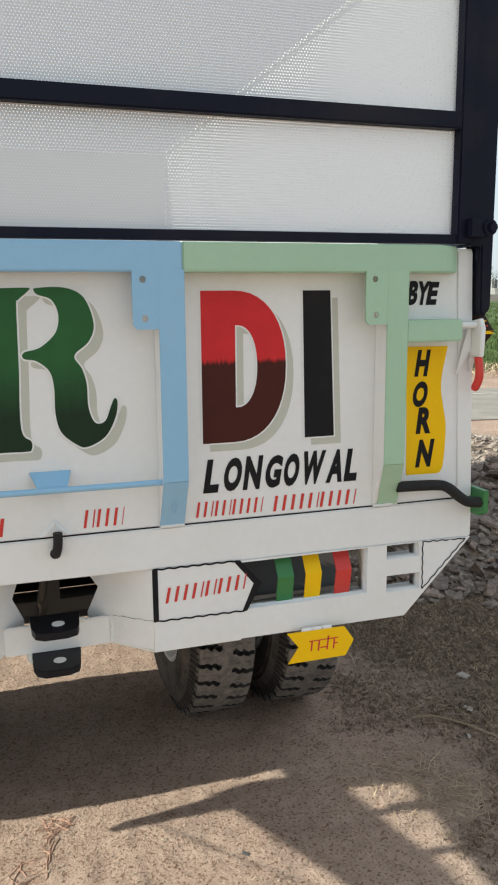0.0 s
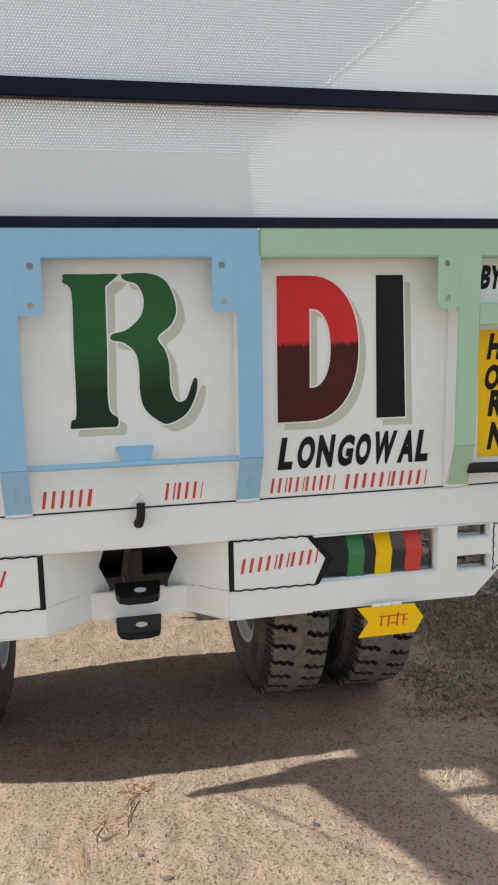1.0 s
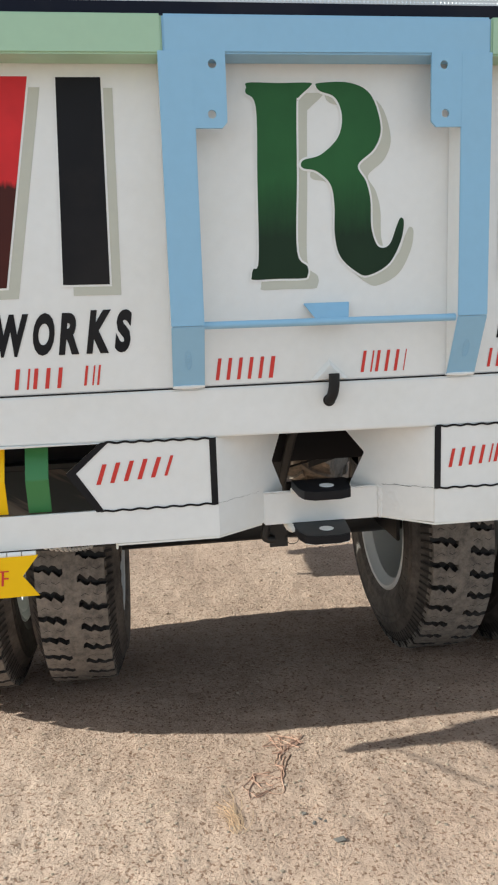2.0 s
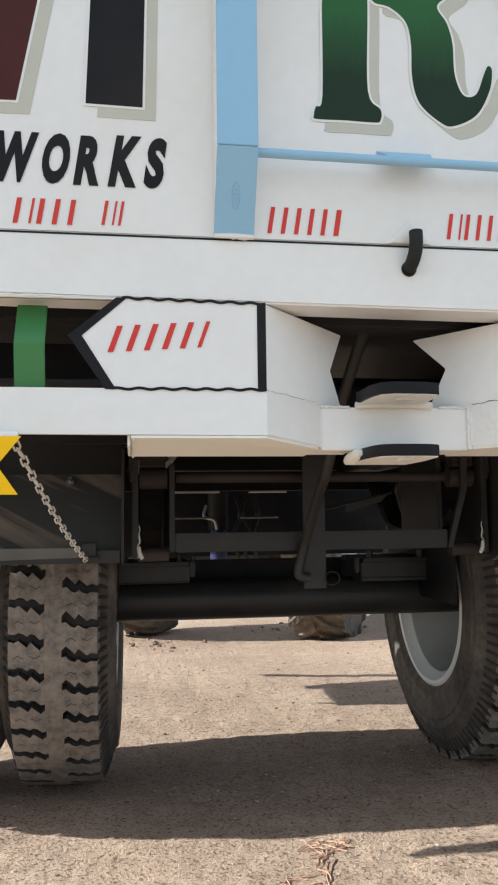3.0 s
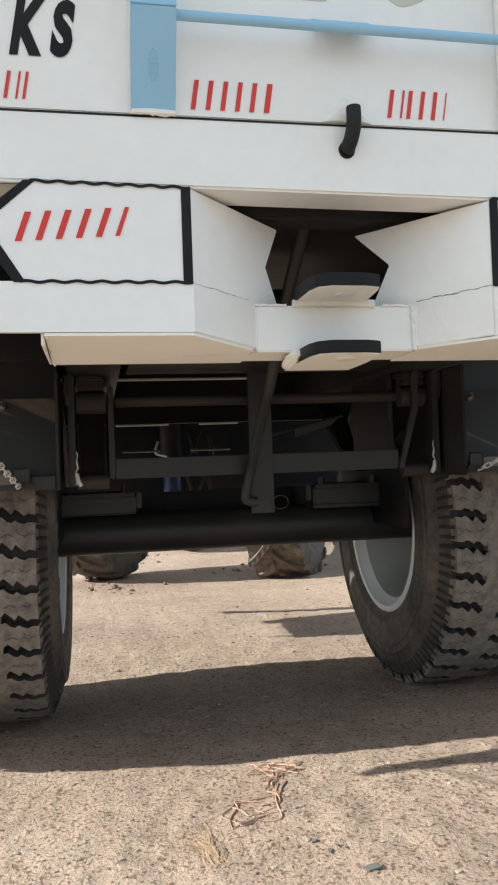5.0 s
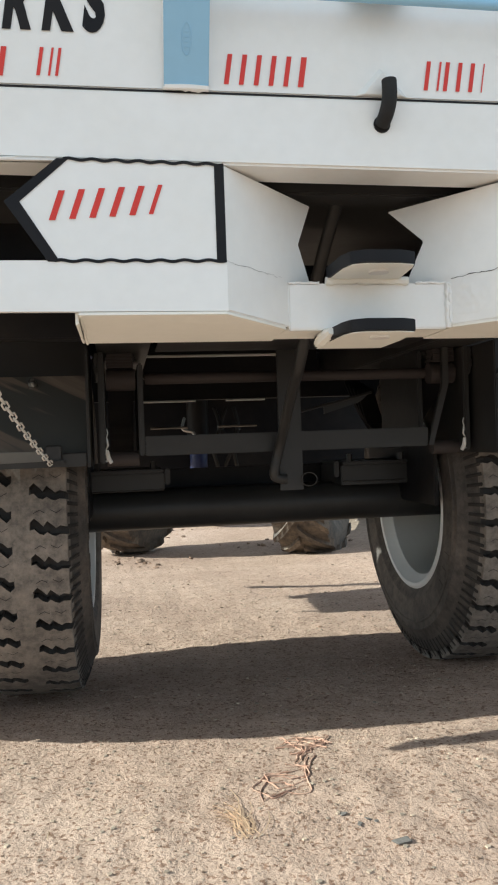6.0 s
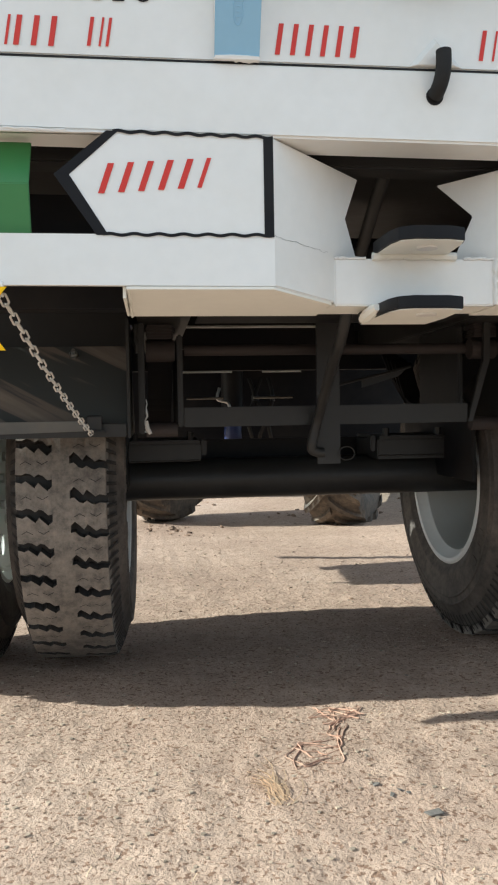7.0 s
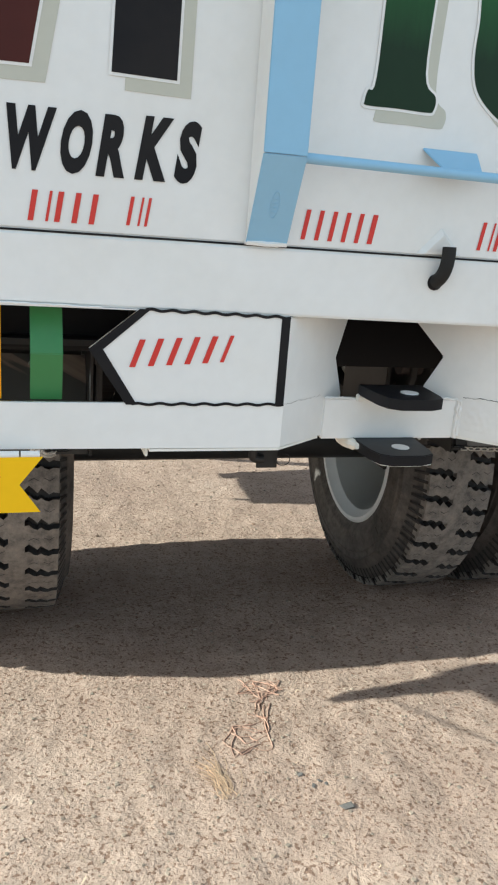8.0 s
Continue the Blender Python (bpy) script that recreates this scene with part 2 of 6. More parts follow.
    crumb = noise_tex(n, l, c, 75.0, 5.0, 0.7)
    n1 = bump(n, l, mid.outputs[0], 0.45, 0.010, b)
    n2 = bump(n, l, crumb.outputs[0], 0.85, 0.0075, b, n1)
    n3 = bump(n, l, hollow, 0.7, 0.007, b, n2)
    bump(n, l, grit.outputs[0], 0.55, 0.0035, b, n3)
    return m


SOIL = soil()


def mottled(name, cols, scale, rough=0.9, relief=0.3, depth=0.004, islands=False, spread=False):
    m, n, l, b, c = material(name)
    t = noise_tex(n, l, c, scale, 6.0, 0.62)
    r = ramp(n, l, t.outputs[0], [(0.28 + 0.44 * k / (len(cols) - 1), v) for k, v in enumerate(cols)])
    col = r.outputs[0]
    if islands:
        g = n.new("ShaderNodeNewGeometry")
        k = ramp(n, l, g.outputs["Random Per Island"], [(0.0, (0.6, 0.6, 0.6)), (1.0, (1.25, 1.2, 1.15))])
    else:
        g = n.new("ShaderNodeObjectInfo")
        k = ramp(n, l, g.outputs["Random"], [(0.0, (0.62, 0.58, 0.56)), (0.5, (1.0, 0.98, 0.97)), (0.8, (1.15, 1.0, 0.9)), (1.0, (1.55, 1.52, 1.48))] if spread else [(0.0, (0.72, 0.72, 0.72)), (1.0, (1.15, 1.12, 1.08))])
    l.new(mix(n, l, 1.0, col, k.outputs[0], "MULTIPLY"), b.inputs["Base Color"])
    b.inputs["Roughness"].default_value = rough
    b.inputs["Specular IOR Level"].default_value = 0.2
    bump(n, l, t.outputs[0], relief, depth, b)
    return m


STONE = mottled("grey_rubble_stone", [(0.145, 0.112, 0.095), (0.25, 0.203, 0.176), (0.37, 0.318, 0.282)], 3.0, relief=0.6, depth=0.03, spread=True)
DARKGRIT = mottled("dark_brown_grit", [(0.14, 0.090, 0.064), (0.215, 0.148, 0.107), (0.29, 0.21, 0.155)], 30.0, islands=True)
SPALL = mottled("grey_stone_chips", [(0.15, 0.122, 0.104), (0.275, 0.233, 0.202), (0.39, 0.342, 0.30)], 14.0, islands=True)
PEBBLE = mottled("mixed_grit", [(0.24, 0.185, 0.138), (0.37, 0.298, 0.228), (0.46, 0.385, 0.305)], 30.0, islands=True)
STRAW = mottled("dry_grass", [(0.31, 0.225, 0.145), (0.45, 0.345, 0.23), (0.57, 0.46, 0.325)], 12.0, islands=True)
BLOND = mottled("bleached_straw", [(0.50, 0.325, 0.20), (0.60, 0.42, 0.275), (0.68, 0.51, 0.36)], 12.0, islands=True)
TWIG = mottled("brown_leaf_litter", [(0.10, 0.073, 0.051), (0.22, 0.167, 0.118), (0.37, 0.295, 0.215)], 40.0, islands=True)
ROPE = mottled("faded_jute_rope", [(0.33, 0.185, 0.130), (0.42, 0.262, 0.192), (0.50, 0.345, 0.26)], 60.0)
ASPHALT = mottled("worn_grey_asphalt", [(0.29, 0.253, 0.218), (0.36, 0.318, 0.274), (0.44, 0.392, 0.335)], 2.5)
LINE = mottled("worn_white_road_paint", [(0.36, 0.34, 0.31), (0.55, 0.53, 0.50)], 8.0)
CROP = mottled("young_wheat", [(0.055, 0.085, 0.028), (0.085, 0.125, 0.042), (0.12, 0.16, 0.062)], 0.8, islands=True)
# plaster greyed so the colour itself carries the distance haze
PLASTER = mottled("haze_grey_plaster", [(0.19, 0.185, 0.185), (0.27, 0.262, 0.255), (0.37, 0.36, 0.35)], 0.35)
LIMEWASH = mottled("stained_limewash", [(0.30, 0.295, 0.285), (0.42, 0.41, 0.395), (0.54, 0.53, 0.51)], 0.4)
BRICKWALL = mottled("bare_brickwork", [(0.19, 0.165, 0.148), (0.25, 0.22, 0.20), (0.32, 0.285, 0.26)], 0.5)
GLASSY = mottled("dark_window_opening", [(0.03, 0.03, 0.035), (0.06, 0.06, 0.065)], 1.0, rough=0.3)
LEAF = mottled("dusty_tree_leaves", [(0.04, 0.06, 0.022), (0.07, 0.095, 0.035)], 2.0, islands=True)
BARK = mottled("grey_bark", [(0.10, 0.08, 0.06), (0.18, 0.15, 0.12)], 6.0)
TRACTORBLUE = paint("tractor_blue_enamel", (0.02, 0.06, 0.32), 0.35, amount=0.2)
RAMBLUE = paint("ram_blue_enamel", (0.012, 0.025, 0.11), 0.4, amount=0.2)
CLOTH = mottled("black_tassel_cloth", [(0.02, 0.015, 0.012), (0.06, 0.03, 0.02)], 40.0)


# ---- mesh helpers ----
def box(bm, x0, x1, y0, y1, z0, z1):
    v = [bm.verts.new((x, y, z)) for x in (x0, x1) for y in (y0, y1) for z in (z0, z1)]
    for f in ((0, 1, 3, 2), (4, 6, 7, 5), (0, 4, 5, 1), (2, 3, 7, 6), (0, 2, 6, 4), (1, 5, 7, 3)):
        bm.faces.new([v[k] for k in f])
    return v


def prism(bm, pts, a, b, axis="y"):
    """A flat outline, drawn out along an axis from a to b."""
    def put(p, d):
        u, w = p
        return {"x": (d, u, w), "y": (u, d, w), "z": (u, w, d)}[axis]
    lo, hi = [bm.verts.new(put(p, a)) for p in pts], [bm.verts.new(put(p, b)) for p in pts]
    bm.faces.new(lo)
    bm.faces.new(hi[::-1])
    for k in range(len(pts)):
        j = (k + 1) % len(pts)
        bm.faces.new((lo[j], lo[k], hi[k], hi[j]))


def tube(bm, pts, r, seg=10, close=True):
    """A round bar along a line of points; r is one radius or one for each point."""
    pts = [Vector(p) for p in pts]
    rs = r if isinstance(r, (list, tuple)) else [r] * len(pts)
    rings = []
    up = None
    for k, p in enumerate(pts):
        d = (pts[min(k + 1, len(pts) - 1)] - pts[max(k - 1, 0)]).normalized()
        if up is None:
            up = d.orthogonal().normalized()
        up = (up - d * up.dot(d)).normalized()
        side = d.cross(up)
        rings.append([bm.verts.new(p + (up * math.cos(a) + side * math.sin(a)) * rs[k]) for a in [2 * math.pi * q / seg for q in range(seg)]])
    for a, b in zip(rings, rings[1:]):
        for q in range(seg):
            bm.faces.new((a[q], a[(q + 1) % seg], b[(q + 1) % seg], b[q]))
    if close:
        bm.faces.new(rings[0][::-1])
        bm.faces.new(rings[-1])


def lathe(bm, prof, seg=64, closed=False):
    """Rows of (x, radius) turned round the x axis."""
    rings = [[bm.verts.new((x, r * math.cos(2 * math.pi * q / seg), r * math.sin(2 * math.pi * q / seg))) for q in range(seg)] for x, r in prof]
    pairs = list(zip(rings, rings[1:])) + ([(rings[-1], rings[0])] if closed else [])
    for a, b in pairs:
        for q in range(seg):
            bm.faces.new((a[q], b[q], b[(q + 1) % seg], a[(q + 1) % seg]))


def link(name, me, mat, parent=None, label=""):
    if len(me.materials):
        me.materials.clear()
    me.materials.append(mat)
    ob = new(name, me)
    if parent is not None:
        ob.parent = parent
    return tagged(ob, label)


def part(name, bm, mat, parent=None, label="", bevel=0.0, smooth=False):
    """Links a bmesh as one mesh object under a thing or a part."""
    bmesh.ops.recalc_face_normals(bm, faces=bm.faces)
    if bevel:
        edges = [e for e in bm.edges if len(e.link_faces) == 2 and e.calc_face_angle(0) > 0.5]
        bmesh.ops.bevel(bm, geom=edges, offset=bevel, segments=2, affect="EDGES", clamp_overlap=True)
    me = bpy.data.meshes.new(name)
    bm.to_mesh(me)
    bm.free()
    if smooth or bevel:
        me.shade_smooth()
        me.set_sharp_from_angle(angle=radians(38))
    return link(name, me, mat, parent, label)


def part_box(name, dims, mat, parent, label="", bevel=0.003):
    bm = bmesh.new()
    box(bm, *dims)
    return part(name, bm, mat, parent, label, bevel)


def part_tube(name, pts, r, mat, parent, label="", seg=12):
    bm = bmesh.new()
    tube(bm, pts, r, seg)
    return part(name, bm, mat, parent, label, smooth=True)


def rounded(pts, steps=5, closed=True):
    """A smooth line through the points."""
    out, n = [], len(pts)
    for k in range(n if closed else n - 1):
        p = [Vector(pts[(k + q) % n] if closed else pts[min(max(k + q, 0), n - 1)]) for q in (-1, 0, 1, 2)]
        for s in range(steps):
            t = s / steps
            out.append(tuple(0.5 * (2 * p[1] + (p[2] - p[0]) * t + (2 * p[0] - 5 * p[1] + 4 * p[2] - p[3]) * t * t + (3 * p[1] - p[0] - 3 * p[2] + p[3]) * t ** 3)))
    if not closed:
        out.append(tuple(pts[-1]))
    return out


def circle(cx, cz, r, seg=20):
    return [(cx + r * math.cos(2 * math.pi * k / seg), cz + r * math.sin(2 * math.pi * k / seg)) for k in range(seg)]


UPRIGHT = Matrix.Rotation(radians(90), 4, "X")


def cut_plate(name, loops, y, thick, mat, parent, label="", grow=0.0):
    """An upright plate in the x-z plane, front face at y, with holes where loops lie inside loops."""
    cu = bpy.data.curves.new(name, "CURVE")
    cu.dimensions, cu.fill_mode = "2D", "BOTH"
    cu.extrude, cu.offset = thick / 2, grow
    for pts in loops:
        sp = cu.splines.new("POLY")
        sp.points.add(len(pts) - 1)
        for q, (u, w) in zip(sp.points, pts):
            q.co = (u, w, 0, 1)
        sp.use_cyclic_u = True
    tmp = bpy.data.objects.new(name, cu)
    me = bpy.data.meshes.new_from_object(tmp)
    bpy.data.objects.remove(tmp)
    bm = bmesh.new()
    bm.from_mesh(me)
    bmesh.ops.remove_doubles(bm, verts=bm.verts, dist=1e-5)
    bm.to_mesh(me)
    bm.free()
    me.transform(Matrix.Translation((0, y + thick / 2, 0)) @ UPRIGHT)
    return link(name, me, mat, parent, label)


def glyph(ch, bold):
    cu = bpy.data.curves.new("glyph", "FONT")
    cu.body, cu.offset, cu.extrude, cu.resolution_u = ch, bold, 0.0, 4
    tmp = bpy.data.objects.new("glyph", cu)
    me = bpy.data.meshes.new_from_object(tmp)
    bpy.data.objects.remove(tmp)
    return me


def lettering(text, spans, z0, z1, slant, seed, y=-0.0012, bold=0.054):
    """Hand-lettered black capitals on the tailgate, each letter in a span of its own."""
    rnd = random.Random(seed)
    bm = bmesh.new()
    for ch, (x0, x1) in zip(text, spans):
        me = glyph(ch, bold)
        co = np.array([v.co[:] for v in me.vertices])
        lo, hi = co.min(0), co.max(0)
        high = 0.007 if ch == "." else (z1 - z0) * rnd.uniform(0.97, 1.02)
        tilt = slant + rnd.uniform(-0.025, 0.025)
        vs = []
        for p in co:
            u, w = (p[0] - lo[0]) / (hi[0] - lo[0]), (p[1] - lo[1]) / (hi[1] - lo[1]) * high
            vs.append(bm.verts.new((x0 + u * (x1 - x0) + tilt * w, y, z0 + w)))
        for f in me.polygons:
            bm.faces.new([vs[i] for i in f.vertices])
        bpy.data.meshes.remove(me)
    return part("painted_lettering", bm, INK, panel, "black hand-painted capitals")


def red_bars(widths, x0, x1, z0, z1):
    bars("painted_bar", widths, x0, x1, z0, z1, -0.0012, REDINK, panel, "plain red painted bar", 0.16)


def bars(name, widths, x0, x1, z0, z1, y, mat, parent, label="", slant=0.15, rise=0.0, thick=0.32):
    """Plain slanting bars in place of words that are not to be written out; 0 leaves a gap."""
    step = (x1 - x0) / sum(w or 0.6 for w in widths)
    at = 0.0
    for w in widths:
        if w:
            bm = bmesh.new()
            u, s = x0 + at * step, slant * (z1 - z0)
            dz = rise * at * step / (x1 - x0)
            ww = w * step * thick
            bm.faces.new([bm.verts.new((u + du, y, zz + dz)) for du, zz in ((0, z0), (ww, z0), (ww + s, z1), (s, z1))])
            part(name, bm, mat, parent, label)
        at += w or 0.6


def ribbon(name, pts, width, y, mat, parent, label=""):
    """A painted line of even width on an upright face."""
    bm = bmesh.new()
    rows = []
    for k, p in enumerate(pts):
        a, b = Vector(pts[max(k - 1, 0)]), Vector(pts[min(k + 1, len(pts) - 1)])
        d = (b - a).normalized()
        q = Vector((-d.y, d.x)) * width / 2
        rows.append([bm.verts.new((p[0] + s * q.x, y, p[1] + s * q.y)) for s in (1, -1)])
    for a, b in zip(rows, rows[1:]):
        bm.faces.new((a[0], a[1], b[1], b[0]))
    return part(name, bm, mat, parent, label)


def wavy(a, b, amp, waves):
    a, b = Vector(a), Vector(b)
    d = b - a
    q = Vector((-d.y, d.x)).normalized()
    n = waves * 8
    return [tuple(a + d * (k / n) + q * amp * math.sin(2 * math.pi * waves * k / n)) for k in range(n + 1)]


def mirror(pts):
    """The left half of the bumper, which is a little longer than the right."""
    return [(-(0.210 + (u - 0.196) * 1.07) if u < 0.75 else -(u + 0.048 - (u - 0.75) * 0.12), w) for u, w in pts]


# ---- ground, road, field ----
def lumps(x, y):
    """Height of the ground."""
    near = math.exp(-((x - 0.3) ** 2 + (y - 0.8) ** 2) / 30.0)
    z = 0.016 * noise.noise((x * 0.9, y * 0.9, 3.1)) * near
    z += (0.006 * noise.noise((x * 5.0, y * 5.0, 0.0)) + 0.004 * noise.noise((x * 14.0, y * 14.0, 5.0))) * near
    if near > 0.6:
        z += 0.0024 * noise.noise((x * 30.0, y * 30.0, 1.0))
    # the yard falls gently away under the trailer towards the tractor
    fade = min(max((2.4 - x) / 1.2, 0), 1) * min(max((x + 9) / 4.0, 0), 1) * min(max((11.0 - y) / 5.0, 0), 1)
    z -= 0.045 * min(max(y - 0.40, 0), 5.2) * fade
    # a low bank of spoil between yard and road
    along = (x - 1.9) * 0.62 + (y - 1.6) * 0.78
    across = (x - 1.9) * 0.78 - (y - 1.6) * 0.62
    bank = math.exp(-((along - 1.30) / 0.90) ** 2) * (1 / (1 + math.exp(min(-(across + 1.0) * 3, 60))))
    z += 0.49 * bank * (1.0 + 0.5 * noise.noise((x * 1.7, y * 1.7, 7.0)))
    bank2 = math.exp(-((along - 4.0) / 0.55) ** 2)
    z += 0.16 * bank2 * (1.0 + 0.9 * noise.noise((x * 2.1, y * 2.1, 9.0)))
    z -= 0.010 * min(1.0, math.exp(-((x) ** 2 + (y - 0.6) ** 2) / 4.0))
    return z + 0.008


def lines(lo, hi, a, b, step):
    """Grid lines: even between a and b, and ever wider beyond."""
    out = list(np.arange(a, b + step / 2, step))
    s, p = step, b
    while p < hi:
        s *= 1.06 if s < 0.05 else 1.22
        p += s
        out.append(min(p, hi))
    s, p, low = step, a, []
    while p > lo:
        s *= 1.06 if s < 0.05 else 1.22
        p -= s
        low.append(max(p, lo))
    return low[::-1] + out


def make_ground():
    xs, ys = lines(-1500, 1500, -1.0, 1.4, 0.012), lines(-1500, 1500, -0.35, 1.35, 0.012)
    verts = [(x, y, lumps(x, y)) for y in ys for x in xs]
    w = len(xs)
    faces = [(j * w + i, j * w + i + 1, (j + 1) * w + i + 1, (j + 1) * w + i) for j in range(len(ys) - 1) for i in range(w - 1)]
    me = bpy.data.meshes.new("ground")
    me.from_pydata(verts, [], faces)
    me.shade_smooth()
    return tagged(link("ground", me, SOIL), "sandy earth yard with grit and tyre dust", "ground", kind="structure")


make_ground()

ROAD_AT, ROAD_DIR = Vector((5.55, 6.6, 0)), Vector((0.985, -0.12, 0)).normalized()
ROAD_SIDE = Vector((-ROAD_DIR.y, ROAD_DIR.x, 0))


def strip(name, near, far, z, mat, a=-60, b=160, n=110):
    bm = bmesh.new()
    rows = []
    for k in range(n + 1):
        s = a + (b - a) * k / n
        wob = 0.10 * noise.noise((s * 0.9, near, 0))
        wob2 = 0.10 * noise.noise((s * 0.9, far, 4))
        p, q = ROAD_AT + ROAD_DIR * s + ROAD_SIDE * (near + wob), ROAD_AT + ROAD_DIR * s + ROAD_SIDE * (far + wob2)
        rows.append([bm.verts.new((p.x, p.y, 0.0)), bm.verts.new((p.x, p.y, z)), bm.verts.new((q.x, q.y, z)), bm.verts.new((q.x, q.y, 0.0))])
    for r, t in zip(rows, rows[1:]):
        for i in range(3):
            bm.faces.new((r[i], t[i], t[i + 1], r[i + 1]))
    return part(name, bm, mat)


tagged(strip("road", 0.0, 3.1, 0.022, ASPHALT), "narrow worn asphalt country road with dusty edges", "road", kind="structure")
tagged(strip("road_line", 2.34, 2.40, 0.027, LINE), "thin worn white edge line on the road", "road line", kind="structure")


def make_field():
    """Young wheat: blades in tufts, thick near the road and coarser far off."""
    rnd = random.Random(5)
    verts, faces = [], []
    def tuft(p, h, w, n):
        for _ in range(n):
            a = rnd.uniform(0, 2 * math.pi)
            d = Vector((math.cos(a), math.sin(a), 0))
            q = p + Vector((rnd.uniform(-w, w), rnd.uniform(-w, w), 0))
            k = len(verts)
            s = d.cross(Vector((0, 0, 1))) * w * 0.35
            tip = q + d * h * rnd.uniform(0.2, 0.6) + Vector((0, 0, h * rnd.uniform(0.7, 1.1)))
            verts.extend([q - s, q + s, tip])
            faces.append((k, k + 1, k + 2))
    for _ in range(26000):
        far = 6.3 + 24 * rnd.random() ** 1.5
        s = rnd.uniform(-7, 26)
        p = ROAD_AT + ROAD_DIR * s + ROAD_SIDE * far
        tuft(p, rnd.uniform(0.13, 0.22), 0.022 + far * 0.0018, 5)
    for _ in range(16000):
        far = 28 + 110 * rnd.random() ** 1.6
        s = rnd.uniform(-10, 110)
        p = ROAD_AT + ROAD_DIR * s + ROAD_SIDE * far
        tuft(p, rnd.uniform(0.12, 0.22), 0.10 + far * 0.001, 4)
    me = bpy.data.meshes.new("wheat_field")
    me.from_pydata([tuple(v) for v in verts], [], faces)
    return tagged(link("wheat_field", me, CROP), "green young wheat field beyond the road", "crop", kind="stuff")


make_field()
bm = bmesh.new()
quad = [ROAD_AT + ROAD_DIR * s + ROAD_SIDE * f for s, f in ((-70, 6.0), (190, 6.0), (190, 300), (-70, 300))]
bm.faces.new([bm.verts.new((p.x, p.y, 0.03)) for p in quad])
tagged(part("field_floor", bm, CROP), "green crop covered field soil", "field", kind="structure")


# ---- the trailer ----
trailer = tagged(new("tipper_trailer"), "white painted tipper trailer with blue and green posts", "trailer")
trailer.empty_display_size = 0.3
HALF, TOPZ, FRONT = 0.958, 2.36, 3.15

bm = bmesh.new()
prism(bm, [(-0.982, 1.0349), (0.982, 1.0349), (0.959, 1.618), (-0.959, 1.618)], 0.0, 0.035, "y")
panel = part("rear_panel", bm, WHITE, trailer, "white enamelled steel tailgate sheet", 0.002)
part_box("seam_strip", (-HALF, HALF, -0.0008, 0.03, 1.0323, 1.0347), BLACK, trailer, "dark gap under the tailgate", 0)
for sx, nm in ((-1, "side_wall"), (1, "side_wall")):
    a, b = sorted((sx * HALF, sx * (HALF - 0.035)))
    part_box(nm, (a, b, 0.036, FRONT, 1.02, 1.62), WHITE, trailer, "white steel side wall of the tipping body", 0.003)
    part_box("side_rim", (a, b, 0.0, FRONT, 1.622, 1.655), NAVY, trailer, "", 0.003)
part_box("side_sill", (-0.957, -0.925, 0.81, FRONT, 0.944, 1.0195), CHASSIS, trailer, "", 0.002)
part_box("floor_plate", (-HALF + 0.036, HALF - 0.036, 0.036, FRONT, 0.985, 1.0), CHASSIS, trailer, "", 0.002)
part_box("front_wall", (-HALF + 0.036, HALF - 0.036, FRONT - 0.03, FRONT, 1.001, 2.33), WHITE, trailer, "white steel headboard of the tipping body", 0.003)

# top rail of the tailgate, in three painted lengths
def rail(name, x0, x1, z0, z1, mat, bend=0):
    bm = bmesh.new()
    pts = [(x0, 0.0), (x0, -0.057), (x1, -0.057), (x1, 0.0)]
    if bend > 0:
        pts = [(x0, 0.0), (x0, -0.057), (x1 - 0.068, -0.057), (x1, -0.016), (x1, 0.0)]
    if bend < 0:
        pts = [(x0, 0.0), (x0, -0.016), (x0 + 0.068, -0.057), (x1, -0.057), (x1, 0.0)]
    prism(bm, pts, z0, z1, "z")
    return part(name, bm, mat, trailer, "", 0.003)


rail("top_rail", -0.272, 0.265, 1.564, 1.622, BLUE)
rail("top_rail", 0.2655, 0.910, 1.563, 1.622, GREEN, 1)
rail("top_rail", -0.914, -0.2725, 1.563, 1.622, GREEN, -1)
rail("short_rail", 0.764, 0.905, 1.413, 1.461, GREEN)
rail("short_rail", -0.912, -0.775, 1.413, 1.461, GREEN)


